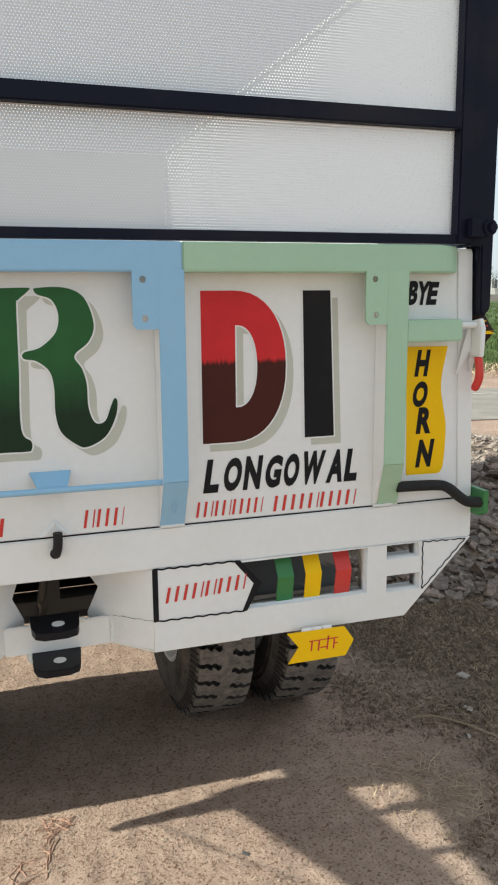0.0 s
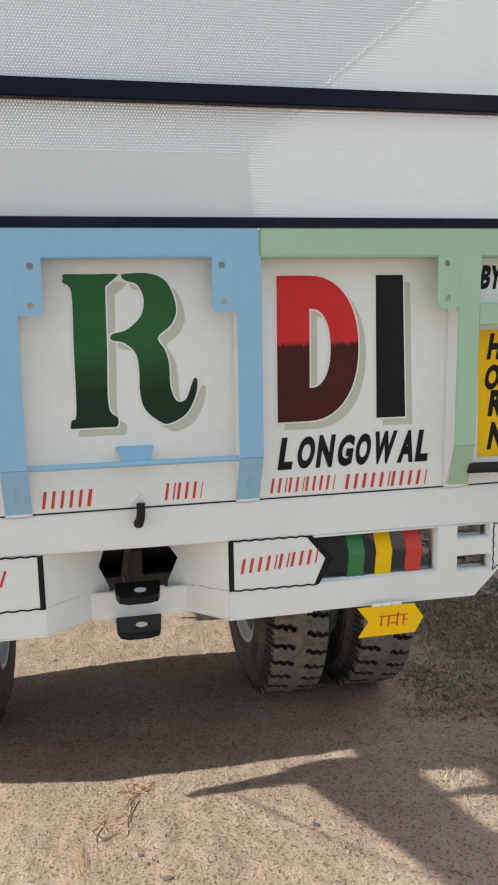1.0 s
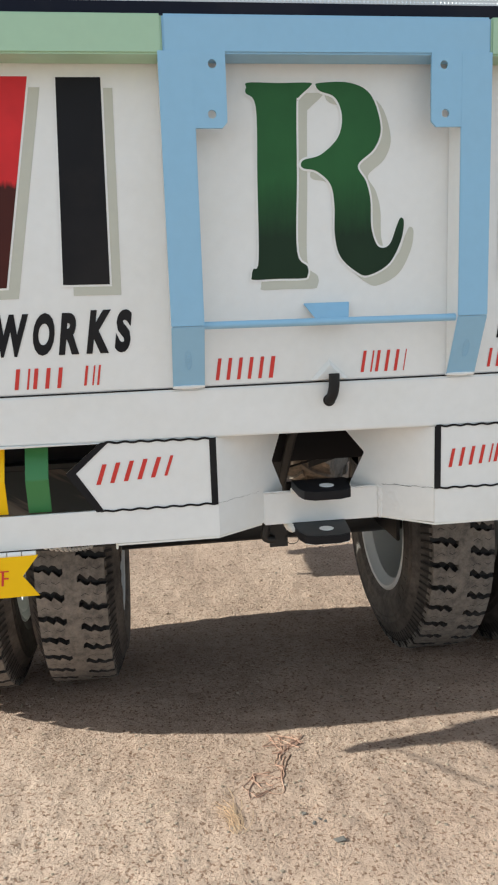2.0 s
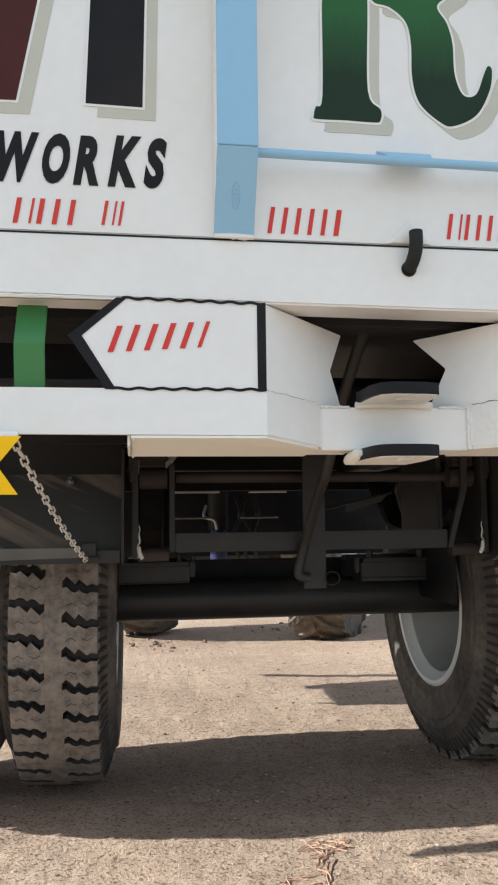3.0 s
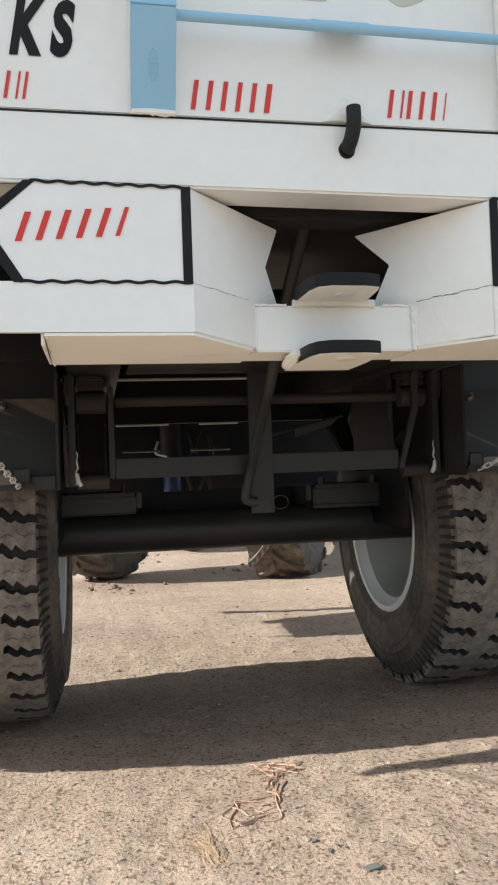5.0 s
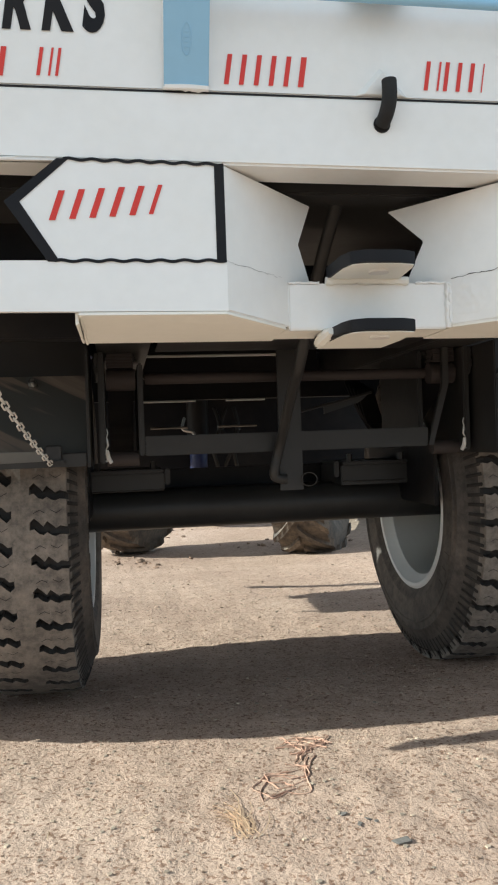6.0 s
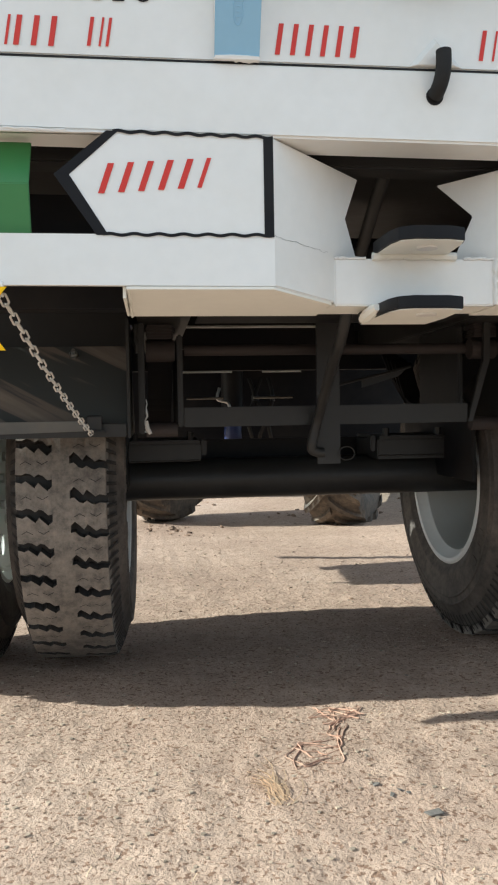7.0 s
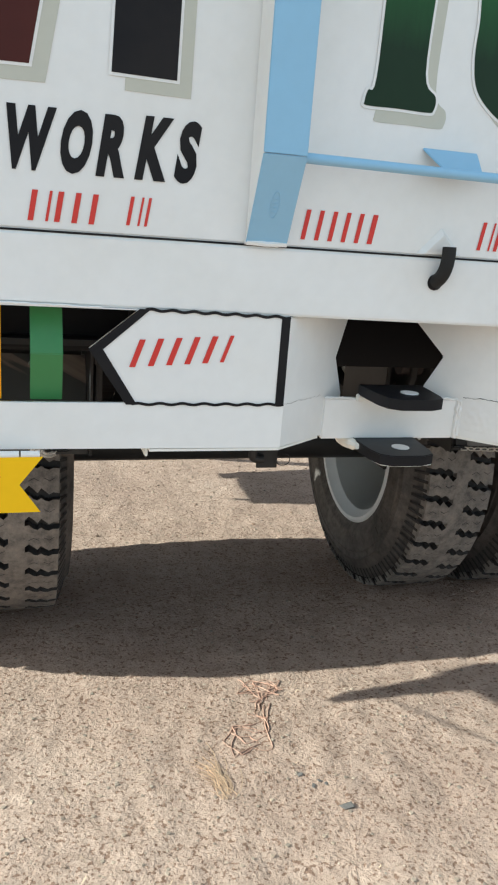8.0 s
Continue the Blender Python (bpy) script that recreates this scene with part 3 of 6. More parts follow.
def post(x0, x1, front, tab_side, kick=0.0):
    """Upright channel with white flanks, painted face, cranked foot and a drilled tab at its head."""
    bm = bmesh.new()
    prism(bm, [(-0.0005, 1.562), (-0.054, 1.562), (-0.054, 1.142), (-0.004, 1.037), (-0.0005, 1.037)], x0, x1, "x")
    p = part("post", bm, WHITE, trailer, "white post flanks with painted face", 0.002)
    bm = bmesh.new()
    prism(bm, [(-0.0545, 1.5680), (-0.0580, 1.5680), (-0.0580, 1.1425), (-0.0545, 1.1425)], x0 - 0.001, x1 + 0.001, "x")
    part("post_face", bm, front, p, "painted front face of the post", 0.0008)
    bm = bmesh.new()
    foot = [(-0.0545, 1.142, 0), (-0.0575, 1.142, 0), (-0.0075, 1.0365, kick), (-0.0045, 1.0365, kick)]
    ends = [[bm.verts.new((x + d, y, z)) for y, z, d in foot] for x in (x0 - 0.001, x1 + 0.001)]
    bm.faces.new(ends[0])
    bm.faces.new(ends[1][::-1])
    for k in range(4):
        bm.faces.new((ends[0][k - 1], ends[0][k], ends[1][k], ends[1][k - 1]))
    foot = part("post_foot", bm, front, p, "cranked painted foot", 0.0008)
    if front is BLUE:
        bm = bmesh.new()
        xc = (x0 + x1) / 2
        tube(bm, [(xc + 0.0055 * math.cos(q), -0.0575 + (1.142 - (1.084 + 0.016 * math.sin(q))) * 0.474 - 0.0004, 1.084 + 0.016 * math.sin(q)) for q in [k * math.pi / 12 for k in range(25)]], 0.0006, 5)
        for dz in (-0.009, -0.004, 0.001, 0.006):
            tube(bm, [(xc + u, -0.0575 + (1.142 - (1.085 + dz)) * 0.474 - 0.0004, 1.085 + dz) for u in (-0.0025, 0.0025)], 0.0006, 5)
        part("embossed_mark", bm, front, foot)
    bm = bmesh.new()
    tube(bm, [(x0, -0.006, 1.037), ((x0 + x1) / 2, -0.009, 1.036), (x1, -0.006, 1.037)], 0.0035, 6)
    part("weld_bead", bm, WHITE, p, "", smooth=True)
    if tab_side < 0:
        u0, u1, hx = x0 - 0.052, x0 + 0.001, x0 - 0.031
        loop = [(u1, 1.568), (u0, 1.568), (u0, 1.462), (u0 + 0.008, 1.453), (u1, 1.453)]
    else:
        u0, u1, hx = x1 - 0.001, x1 + 0.052, x1 + 0.031
        loop = [(u0, 1.568), (u0, 1.453), (u1 - 0.008, 1.453), (u1, 1.462), (u1, 1.568)]
    cut_plate("drilled_tab", [loop, circle(hx, 1.549, 0.0068), circle(hx + 0.003 * tab_side * -1, 1.474, 0.0068)], -0.0575, 0.006, front, p, "tab with two bolt holes")


post(-0.280, -0.227, BLUE, 1)
post(0.216, 0.267, BLUE, -1)
post(0.716, 0.765, GREEN, -1, 0.011)
post(-0.775, -0.726, GREEN, 1)

part_tube("locking_bar", [(-0.227, -0.040, 1.142), (0.216, -0.040, 1.140)], 0.0065, BLUE, trailer, "slim sky blue round bar across the tailgate")
shelf = [(-0.046, -0.001, 1.170), (-0.033, -0.038, 1.1445), (0.025, -0.038, 1.1445), (0.036, -0.001, 1.170)]
bm = bmesh.new()
va, vb = [bm.verts.new(p) for p in shelf], [bm.verts.new((u, v, w + 0.003)) for u, v, w in shelf]
bm.faces.new(va[::-1])
bm.faces.new(vb)
for k in range(4):
    bm.faces.new((va[k], va[(k + 1) % 4], vb[(k + 1) % 4], vb[k]))
bmesh.ops.recalc_face_normals(bm, faces=bm.faces)
part("bar_rest", bm, BLUE, trailer, "thin blue shelf that carries the bar", 0.0008)

# latch at the foot of the tailgate
bm = bmesh.new()
v = [bm.verts.new(p) for p in ((-0.037, 0.0, 1.0365), (0.035, 0.0, 1.0365), (-0.002, 0.0, 1.0735), (-0.0255, -0.0055, 1.0375), (0.0235, -0.0055, 1.0375), (-0.002, -0.0100, 1.0640))]
for f in ((0, 3, 5, 2), (1, 2, 5, 4), (0, 1, 4, 3), (3, 4, 5), (0, 2, 1)):
    bm.faces.new([v[k] for k in f])
bmesh.ops.recalc_face_normals(bm, faces=bm.faces)
part("latch_plate", bm, WHITE, trailer, "thick triangular white latch plate", 0.0006)
bm = bmesh.new()
tube(bm, [(-0.003, -0.0045, 1.000), (-0.003, -0.0030, 1.000)], 0.0112, 18)
part("pin_hole", bm, BLACK, trailer, "dark round hole in the beam")
part_tube("latch_pin", rounded([(0.002, -0.0215, 1.0490), (0.002, -0.0220, 1.034), (0.001, -0.0205, 1.020), (-0.001, -0.0145, 1.008), (-0.003, -0.0035, 1.000)], 5, False), 0.0096, PIPE, trailer, "bent pin in a black rubber sleeve")

# lettering and painted emblems on the tailgate
def emblem(name, loops, mat, label, dx=0.017, dz=-0.017):
    moved = [[(u + dx, w + dz) for u, w in lp] for lp in loops]
    cut_plate("drop_shadow", moved, -0.0008, 0.0007, SHADE, panel, "grey green painted drop shadow", 0.001)
    cut_plate("white_outline", loops, -0.0014, 0.0005, WHITE, panel, "", 0.0035)
    cut_plate(name, loops, -0.0020, 0.0005, mat, panel, label)


R0, RZ = -0.133, 1.5335
stem = [(-0.002, -0.006), (0.001, 0.0015), (0.052, 0.001), (0.104, 0.0015), (0.106, -0.004), (0.086, -0.0215), (0.082, -0.034), (0.080, -0.15), (0.0774, -0.2715), (0.0955, -0.298), (0.095, -0.314), (0.087, -0.318), (0.044, -0.3175), (0.0006, -0.318), (-0.003, -0.3127), (0.0, -0.300), (0.010, -0.284), (0.012, -0.15), (0.0132, -0.037), (-0.003, -0.015)]
leg = [(0.1164, -0.0045), (0.121, 0.001), (0.174, 0.0015), (0.2107, -0.018), (0.2277, -0.069), (0.2163, -0.104), (0.187, -0.131), (0.201, -0.1576), (0.2088, -0.189), (0.210, -0.2335), (0.219, -0.263), (0.2314, -0.27), (0.2447, -0.262), (0.256, -0.2335), (0.263, -0.2196), (0.269, -0.227), (0.2635, -0.259), (0.242, -0.297), (0.206, -0.316), (0.185, -0.311), (0.155, -0.284), (0.145, -0.246), (0.145, -0.1956), (0.138, -0.161), (0.1145, -0.14), (0.093, -0.1354), (0.0874, -0.129), (0.0937, -0.121), (0.1226, -0.113), (0.153, -0.085), (0.16, -0.05), (0.148, -0.0215), (0.1233, -0.012)]
for lp in (stem, leg):
    emblem("painted_emblem", [rounded([(R0 + u, RZ + w) for u, w in lp], 5)], GREENBLEND, "large green to black painted emblem")
def half_oval(cx, cz, rx, rz, n=22, p=0.9):
    out = []
    for k in range(n + 1):
        an = math.pi / 2 - math.pi * k / n
        out.append((cx + rx * abs(math.cos(an)) ** p, cz + rz * math.copysign(abs(math.sin(an)) ** p, math.sin(an))))
    return out


bowl = [(0.314, 1.5275)] + half_oval(0.384, 1.3673, 0.118, 0.1603) + [(0.314, 1.207)]
eye_loop = [(0.388, 1.456)] + half_oval(0.392, 1.369, 0.045, 0.087) + [(0.388, 1.282)]
emblem("painted_emblem", [bowl, eye_loop], REDBLEND, "large red over maroon painted emblem")
emblem("painted_emblem", [[(0.541, 1.527), (0.605, 1.527), (0.617, 1.207), (0.547, 1.207)]], INK, "tall black painted emblem bar")
emblem("painted_emblem", [[(-0.443, 1.543), (-0.372, 1.543), (-0.378, 1.216), (-0.455, 1.217)]], INK, "tall black painted emblem bar")
emblem("painted_emblem", [[(-0.716, 1.544), (-0.645, 1.544), (-0.602, 1.37), (-0.575, 1.544), (-0.487, 1.544), (-0.547, 1.215), (-0.643, 1.213)]], REDBLEND, "large red over maroon painted emblem")

lettering("LONGOWAL", [(0.312, 0.345), (0.354, 0.394), (0.4015, 0.440), (0.449, 0.486), (0.493, 0.529), (0.534, 0.588), (0.598, 0.638), (0.6425, 0.6735)], 1.0985, 1.1735, 0.155, 3)
lettering("WORKS", [(-0.581, -0.525), (-0.516, -0.480), (-0.471, -0.437), (-0.425, -0.387), (-0.378, -0.352)], 1.101, 1.173, 0.15, 4)
lettering("EP.", [(-0.667, -0.642), (-0.637, -0.607), (-0.614, -0.608)], 1.101, 1.173, 0.16, 5)
lettering("BYE", [(0.791, 0.816), (0.814, 0.845), (0.841, 0.867)], 1.493, 1.546, 0.16, 6)
red_bars([1, 1, .5, 1, 1, .4, 1, 1, 1, 1, .4], 0.295, 0.449, 1.046, 1.080)
red_bars([1, 1, 1, 1, 1, .4, 1, 1, 1, 1, .4], 0.472, 0.676, 1.044, 1.079)
red_bars([1, .5, 1, 1, 1, .3], 0.056, 0.140, 1.047, 1.085)
red_bars([1, 1, 1, 1, 1, 1.2], -0.206, -0.089, 1.045, 1.083)
red_bars([1, 1, 1.2], -0.650, -0.572, 1.044, 1.079)
red_bars([1, .5, 1, 1, 1], -0.549, -0.458, 1.045, 1.080)
red_bars([1, .6, .8], -0.433, -0.400, 1.047, 1.081)
edge = rounded([(0.903, 1.399, 0), (0.896, 1.366, 0), (0.890, 1.332, 0), (0.889, 1.296, 0), (0.897, 1.255, 0), (0.9045, 1.215, 0), (0.904, 1.160, 0), (0.899, 1.112, 0), (0.887, 1.099, 0)], 4, False)
horn = [(0.7985, 1.400)] + [(u, w) for u, w, _ in edge] + [(0.803, 1.1005), (0.8015, 1.18), (0.7995, 1.26), (0.796, 1.33)]
cut_plate("painted_patch", [horn], -0.0008, 0.0007, YELLOW, panel, "yellow painted wavy-edged patch")
for k, (ch, x0, x1, z0, z1) in enumerate((("H", 0.817, 0.850, 1.331, 1.391), ("O", 0.811, 0.849, 1.260, 1.321), ("R", 0.825, 0.864, 1.197, 1.258), ("N", 0.826, 0.866, 1.117, 1.182))):
    lettering(ch, [(x0, x1)], z0, z1, 0.13, 20 + k, -0.0014)

# corner pillar beside the short rails
for sx in (-1, 1):
    bm = bmesh.new()
    prism(bm, [(sx * 0.942, 1.036), (sx * 0.980, 1.036), (sx * 0.957, 1.612), (sx * 0.919, 1.612)], -0.004, -0.0005, "y")
    part("corner_pillar", bm, WHITE, trailer, "", 0.001)

# perforated cage
def mesh_panel(name, p, u, v, label):
    """A flat perforated sheet with its corner at p and its sides along u and v."""
    p, u, v = Vector(p), Vector(u), Vector(v)
    me = bpy.data.meshes.new(name)
    me.from_pydata([tuple(p), tuple(p + u), tuple(p + u + v), tuple(p + v)], [], [(0, 1, 2, 3)])
    uv = me.uv_layers.new(name="metres")
    for k, co in enumerate(((0, 0), (u.length, 0), (u.length, v.length), (0, v.length))):
        uv.data[k].uv = co
    return link(name, me, MESH, cage, label)


cage = link("cage_frame", bpy.data.meshes.new("cage_frame"), NAVY, trailer, "dark navy steel frame of the mesh cage")
bm = bmesh.new()
box(bm, -0.90, 0.90, -0.035, -0.005, 1.626, 1.646)
bm.to_mesh(cage.data)
bm.free()
for z0, z1 in ((1.867, 1.903), (2.33, 2.37)):
    part_box("cage_bar", (-0.90, 0.90, -0.038, -0.004, z0, z1), NAVY, cage, "", 0.003)
for sx in (-1, 1):
    a, b = sorted((sx * 0.893, sx * 0.928))
    part_box("cage_upright", (a, b, -0.040, -0.002, 1.626, 2.37), NAVY, cage, "", 0.003)
    bm = bmesh.new()
    o = sx
    prism(bm, [(o * 0.929, 1.622), (o * 0.9625, 1.622), (o * 0.966, 1.478), (o * 0.976, 1.464), (o * 0.993, 1.484), (o * 0.993, 2.37), (o * 0.929, 2.37)], -0.030, 0.03, "y")
    part("corner_post", bm, NAVY, cage, "black corner post with a chamfered foot", 0.003)
    bm = bmesh.new()
    box(bm, *sorted((sx * 0.915, sx * 0.955)), -0.058, -0.0405, 1.640, 1.680)
    tube(bm, [(sx * 0.945, -0.046, 1.661), (sx * 0.972, -0.046, 1.661)], 0.011, 10)
    tube(bm, [(sx * 0.962, -0.062, 1.661), (sx * 0.962, -0.0305, 1.661)], 0.0185, 14)
    tube(bm, [(sx * 0.966, -0.069, 1.661), (sx * 0.966, -0.0625, 1.661)], 0.012, 6)
    part("hinge", bm, NAVY, cage, "bolted black hinge knuckle", 0.002)
    a, b = sorted((sx * (HALF - 0.012), sx * HALF))
    part_box("side_top_bar", (a, b, 0.032, FRONT, 2.342, 2.36), WHITE, cage, "", 0.003)
    mesh_panel("side_mesh", (sx * (HALF - 0.015), 0.03, 1.656), (0, FRONT - 0.04, 0), (0, 0, 0.668), "white perforated sheet side")
mesh_panel("rear_mesh", (-0.893, -0.012, 1.646), (1.786, 0, 0), (0, 0, 0.69), "white perforated sheet over the tailgate")

# right end fittings: pipe handle, green tab, hook, tassel
part_tube("pipe_handle", rounded([(0.765, -0.030, 1.082), (0.86, -0.032, 1.079), (0.895, -0.034, 1.071), (0.93, -0.036, 1.044), (0.955, -0.036, 1.031), (1.0, -0.036, 1.027)], 5, False), 0.0125, PIPE, trailer, "bent handle in a black rubber sleeve")
for sx in (-1, 1):
    bm = bmesh.new()
    prism(bm, [(-0.05, 1.004), (-0.05, 1.058), (0.01, 1.058), (0.01, 0.993), (-0.03, 0.993)], *sorted((sx * 0.983, sx * 0.999)), "x")
    part("green_tab", bm, STRAPGREEN, trailer, "leaf green side tab", 0.002)
    bm = bmesh.new()
    ring = [(sx * 1.004, -0.02 + 0.016 * math.cos(a), 1.024 + 0.016 * math.sin(a)) for a in [k * math.pi / 8 for k in range(17)]]
    tube(bm, ring, 0.0022, 6)
    part("ring", bm, ZINC, trailer, "", smooth=True)
    bm = bmesh.new()
    tube(bm, [(sx * 0.902, -0.030, 1.447), (sx * 0.955, -0.030, 1.447)], 0.0075, 10)
    part("hook_rod", bm, WHITE, trailer, "", smooth=True)
    bm = bmesh.new()
    prism(bm, [(-0.006, 1.455), (-0.045, 1.462), (-0.055, 1.44), (-0.052, 1.375), (-0.02, 1.375), (-0.006, 1.335)], *sorted((sx * 0.9555, sx * 0.967)), "x")
    hook = part("side_hook", bm, WHITE, trailer, "white side hook with a red tip", 0.002)
    bm = bmesh.new()
    prism(bm, [(sx * 0.918, 1.332), (sx * 0.955, 1.388), (sx * 0.955, 1.452), (sx * 0.944, 1.436)], -0.016, -0.010, "y")
    part("gusset", bm, WHITE, hook, "white triangular gusset", 0.001)
    part_tube("hook_tip", rounded([(sx * 0.962, -0.036, 1.374), (sx * 0.963, -0.042, 1.33), (sx * 0.958, -0.030, 1.298)], 4, False), [0.0098] * 8 + [0.007], RED, hook, "red painted tip")
bm = bmesh.new()
tube(bm, [(0.985, 0.02, 1.475), (0.993, 0.02, 1.455), (1.005, 0.02, 1.43), (0.990, 0.02, 1.39)], [0.014, 0.022, 0.030, 0.012], 12)
tas = part("cord_tassel", bm, CLOTH, trailer, "dark wrapped cord bundle with coloured bands", smooth=True)
for zc, r, mm in ((1.452, 0.0235, YELLOW), (1.441, 0.0265, RED), (1.428, 0.0305, YELLOW)):
    bm = bmesh.new()
    tube(bm, [(0.992 + (1.455 - zc) * 0.4, 0.02, zc - 0.0035), (0.992 + (1.455 - zc) * 0.4, 0.02, zc + 0.0035)], r, 12)
    part("coloured_band", bm, mm, tas, smooth=True)

# ---- rear beam and bumper ----
def beam_low(x):
    """Lower edge of the rear beam, which deepens a little towards one end."""
    return 0.9425 - 0.0086 * x


bm = bmesh.new()
prism(bm, [(-0.984, beam_low(-0.984)), (0.984, beam_low(0.984)), (0.984, 1.0322), (-0.984, 1.0322)], -0.003, 0.062, "y")
part("rear_beam", bm, WHITE, trailer, "white box beam under the tailgate", 0.003)
frame_loop = [(0.196, 0.9375), (0.982, 0.9375), (0.806, 0.754), (0.196, 0.756)]
window_loop = [(0.393, 0.9345), (0.706, 0.9345), (0.706, 0.824), (0.407, 0.824), (0.442, 0.883)]
left_window = [(-0.4135, 0.9445), (-0.756, 0.9445), (-0.756, 0.824), (-0.4265, 0.824), (-0.4745, 0.894)]
slots = [[(0.756, 0.9345), (0.842, 0.9345), (0.842, 0.900), (0.756, 0.900)], [(0.757, 0.859), (0.846, 0.859), (0.846, 0.818), (0.757, 0.818)]]
bumper = None
for flip in (False, True):
    loops = [frame_loop, window_loop] + slots
    if flip:
        loops = [mirror(lp)[::-1] for lp in loops]
        loops[1] = left_window
        loops[0] = [(u, w + (0.010 if w < 0.755 else 0.006 if w < 0.757 else 0)) for u, w in loops[0]]
    loops[0] = [(u, beam_low(u) - 0.0005 if w > 0.9 else w) for u, w in loops[0]]
    bp = cut_plate("bumper_half", loops, -0.004, 0.010 if flip else 0.048, WHITE, trailer, "white bumper frame with window and slots")
    sg = -1 if flip else 1
    def pts(lp):
        return mirror(lp) if flip else lp
    # arrow sign with black tip, end bar and wavy edges
    if flip:
        tip = [(-0.4125, 0.9465), (-0.4755, 0.894), (-0.4265, 0.8225), (-0.4125, 0.8225), (-0.4575, 0.894), (-0.3985, 0.9465)]
        bar = [(-0.2105, 0.9430), (-0.2225, 0.9430), (-0.2225, 0.8235), (-0.2105, 0.8235)]
        rims = (((-0.2105, 0.9430), (-0.405, 0.9460)), ((-0.2105, 0.8240), (-0.419, 0.8235)))
    else:
        tip = [(0.392, 0.9405), (0.443, 0.883), (0.408, 0.8205), (0.397, 0.8205), (0.424, 0.883), (0.377, 0.9405)]
        bar = [(0.195, 0.9410), (0.207, 0.9410), (0.207, 0.8230), (0.195, 0.8230)]
        rims = (((0.197, 0.9410), (0.386, 0.9400)), ((0.197, 0.8235), (0.402, 0.8215)))
    cut_plate("arrow_tip", [tip], -0.0052, 0.001, BLACK, bp, "black painted arrow tip")
    cut_plate("end_bar", [bar], -0.0052, 0.001, BLACK, bp, "black painted end bar")
    for a, b in rims:
        ribbon("wavy_edge", wavy(a, b, 0.0011, 7), 0.0038, -0.0054, BLACK, bp, "black wavy painted line")
    for a, b, k in (((0.850, 0.934), (0.968, 0.931), 5), ((0.851, 0.934), (0.853, 0.816), 5), ((0.968, 0.931), (0.853, 0.816), 6)):
        ribbon("wavy_edge", pts(wavy(a, b, 0.0011, k)), 0.0028, -0.0054, BLACK, bp)
    # three bent straps
    for u0, mt, nm in (((0.506, STRAPGREEN, "green"), (0.581, YELLOW, "yellow"), (0.654, RED, "red")) if flip else ((0.485, STRAPGREEN, "green"), (0.554, YELLOW, "yellow"), (0.630, RED, "red"))):
        bm = bmesh.new()
        prism(bm, [(0.036, 0.944 if flip else 0.9375), (0.004, 0.885), (0.016, 0.8235), (0.020, 0.8235), (0.008, 0.885), (0.040, 0.944 if flip else 0.9375)], sg * u0, sg * (u0 + 0.040), "x")
        part("bent_strap", bm, mt, bp, nm + " painted bent steel strap", 0.001)
    # hinged yellow arrow under the bumper
    arrow = [((-u - 0.034) if flip else u, w) for u, w in ([(0.497, 0.758), (0.640, 0.757), (0.665, 0.721), (0.644, 0.684), (0.500, 0.684), (0.526, 0.721)])]
    fl = cut_plate("arrow_board", [arrow], -0.022, 0.0025, YELLOW, trailer, "yellow steel arrow board with red marks")
    bm = bmesh.new()
    for u in (0.535, 0.560, 0.585):
        tube(bm, [(sg * u, -0.018, 0.7605), (sg * (u + 0.023), -0.018, 0.7605)], 0.0045, 8)
    part("hinge", bm, WHITE, fl, "white piano hinge", smooth=True)
    bm = bmesh.new()
    s0 = 0.548 if not flip else -0.660
    for (a, b, c, d) in ((0.0, 0.074, 0.731, 0.7335), (0.006, 0.010, 0.708, 0.731), (0.024, 0.028, 0.706, 0.731), (0.030, 0.046, 0.712, 0.715), (0.046, 0.050, 0.706, 0.740), (0.062, 0.066, 0.706, 0.731), (0.066, 0.074, 0.718, 0.721)):
        bm.faces.new([bm.verts.new((s0 + u + 0.10 * (w - 0.7), -0.0226, w)) for u, w in ((a, c), (b, c), (b, d), (a, d))])
    part("painted_bars", bm, REDINK, fl, "red painted marks")
    # slanting cheek of the hitch recess
    def cheek(t, z):
        return ((0.196 - 0.128 * t) if sg > 0 else -(0.211 - 0.143 * t), -0.004 + 0.132 * t, z)
    bm = bmesh.new()
    if sg > 0:
        out = [(0.0, 0.9400), (1.12, 0.931), (0.82, 0.878), (1.0, 0.813), (1.0, 0.7500), (0.0, 0.757)]
    else:
        out = [(0.0, 0.9435), (1.0, 0.933), (0.83, 0.872), (0.99, 0.813), (0.99, 0.7500), (0.0, 0.762)]
    nrm = Vector((sg * 0.132, 0.128, 0)).normalized() * 0.006
    fr = [bm.verts.new(cheek(*p)) for p in out]
    bk = [bm.verts.new(Vector(cheek(*p)) + nrm) for p in out]
    bm.faces.new(fr)
    bm.faces.new(bk[::-1])
    for k in range(6):
        j = (k + 1) % 6
        bm.faces.new((fr[j], fr[k], bk[k], bk[j]))
    part("recess_cheek", bm, WHITE, trailer, "slanting white cheek plate of the hitch recess", 0.0015)
    crack = []
    rc = random.Random(3 + sg)
    for k in range(26):
        t = 0.60 - 0.60 * k / 25
        p = Vector(cheek(t, 0.819 + 0.005 * k / 25 + rc.uniform(-0.0012, 0.0012))) - nrm * 0.08
        crack.append(tuple(p))
    part_tube("weld_crack", crack, [(0.0002 + 0.0006 * rc.random() ** 2) * (1.0 if sg > 0 else 0.35) for k in range(26)], CHASSIS, trailer, "fine dark crack along the weld", 5)
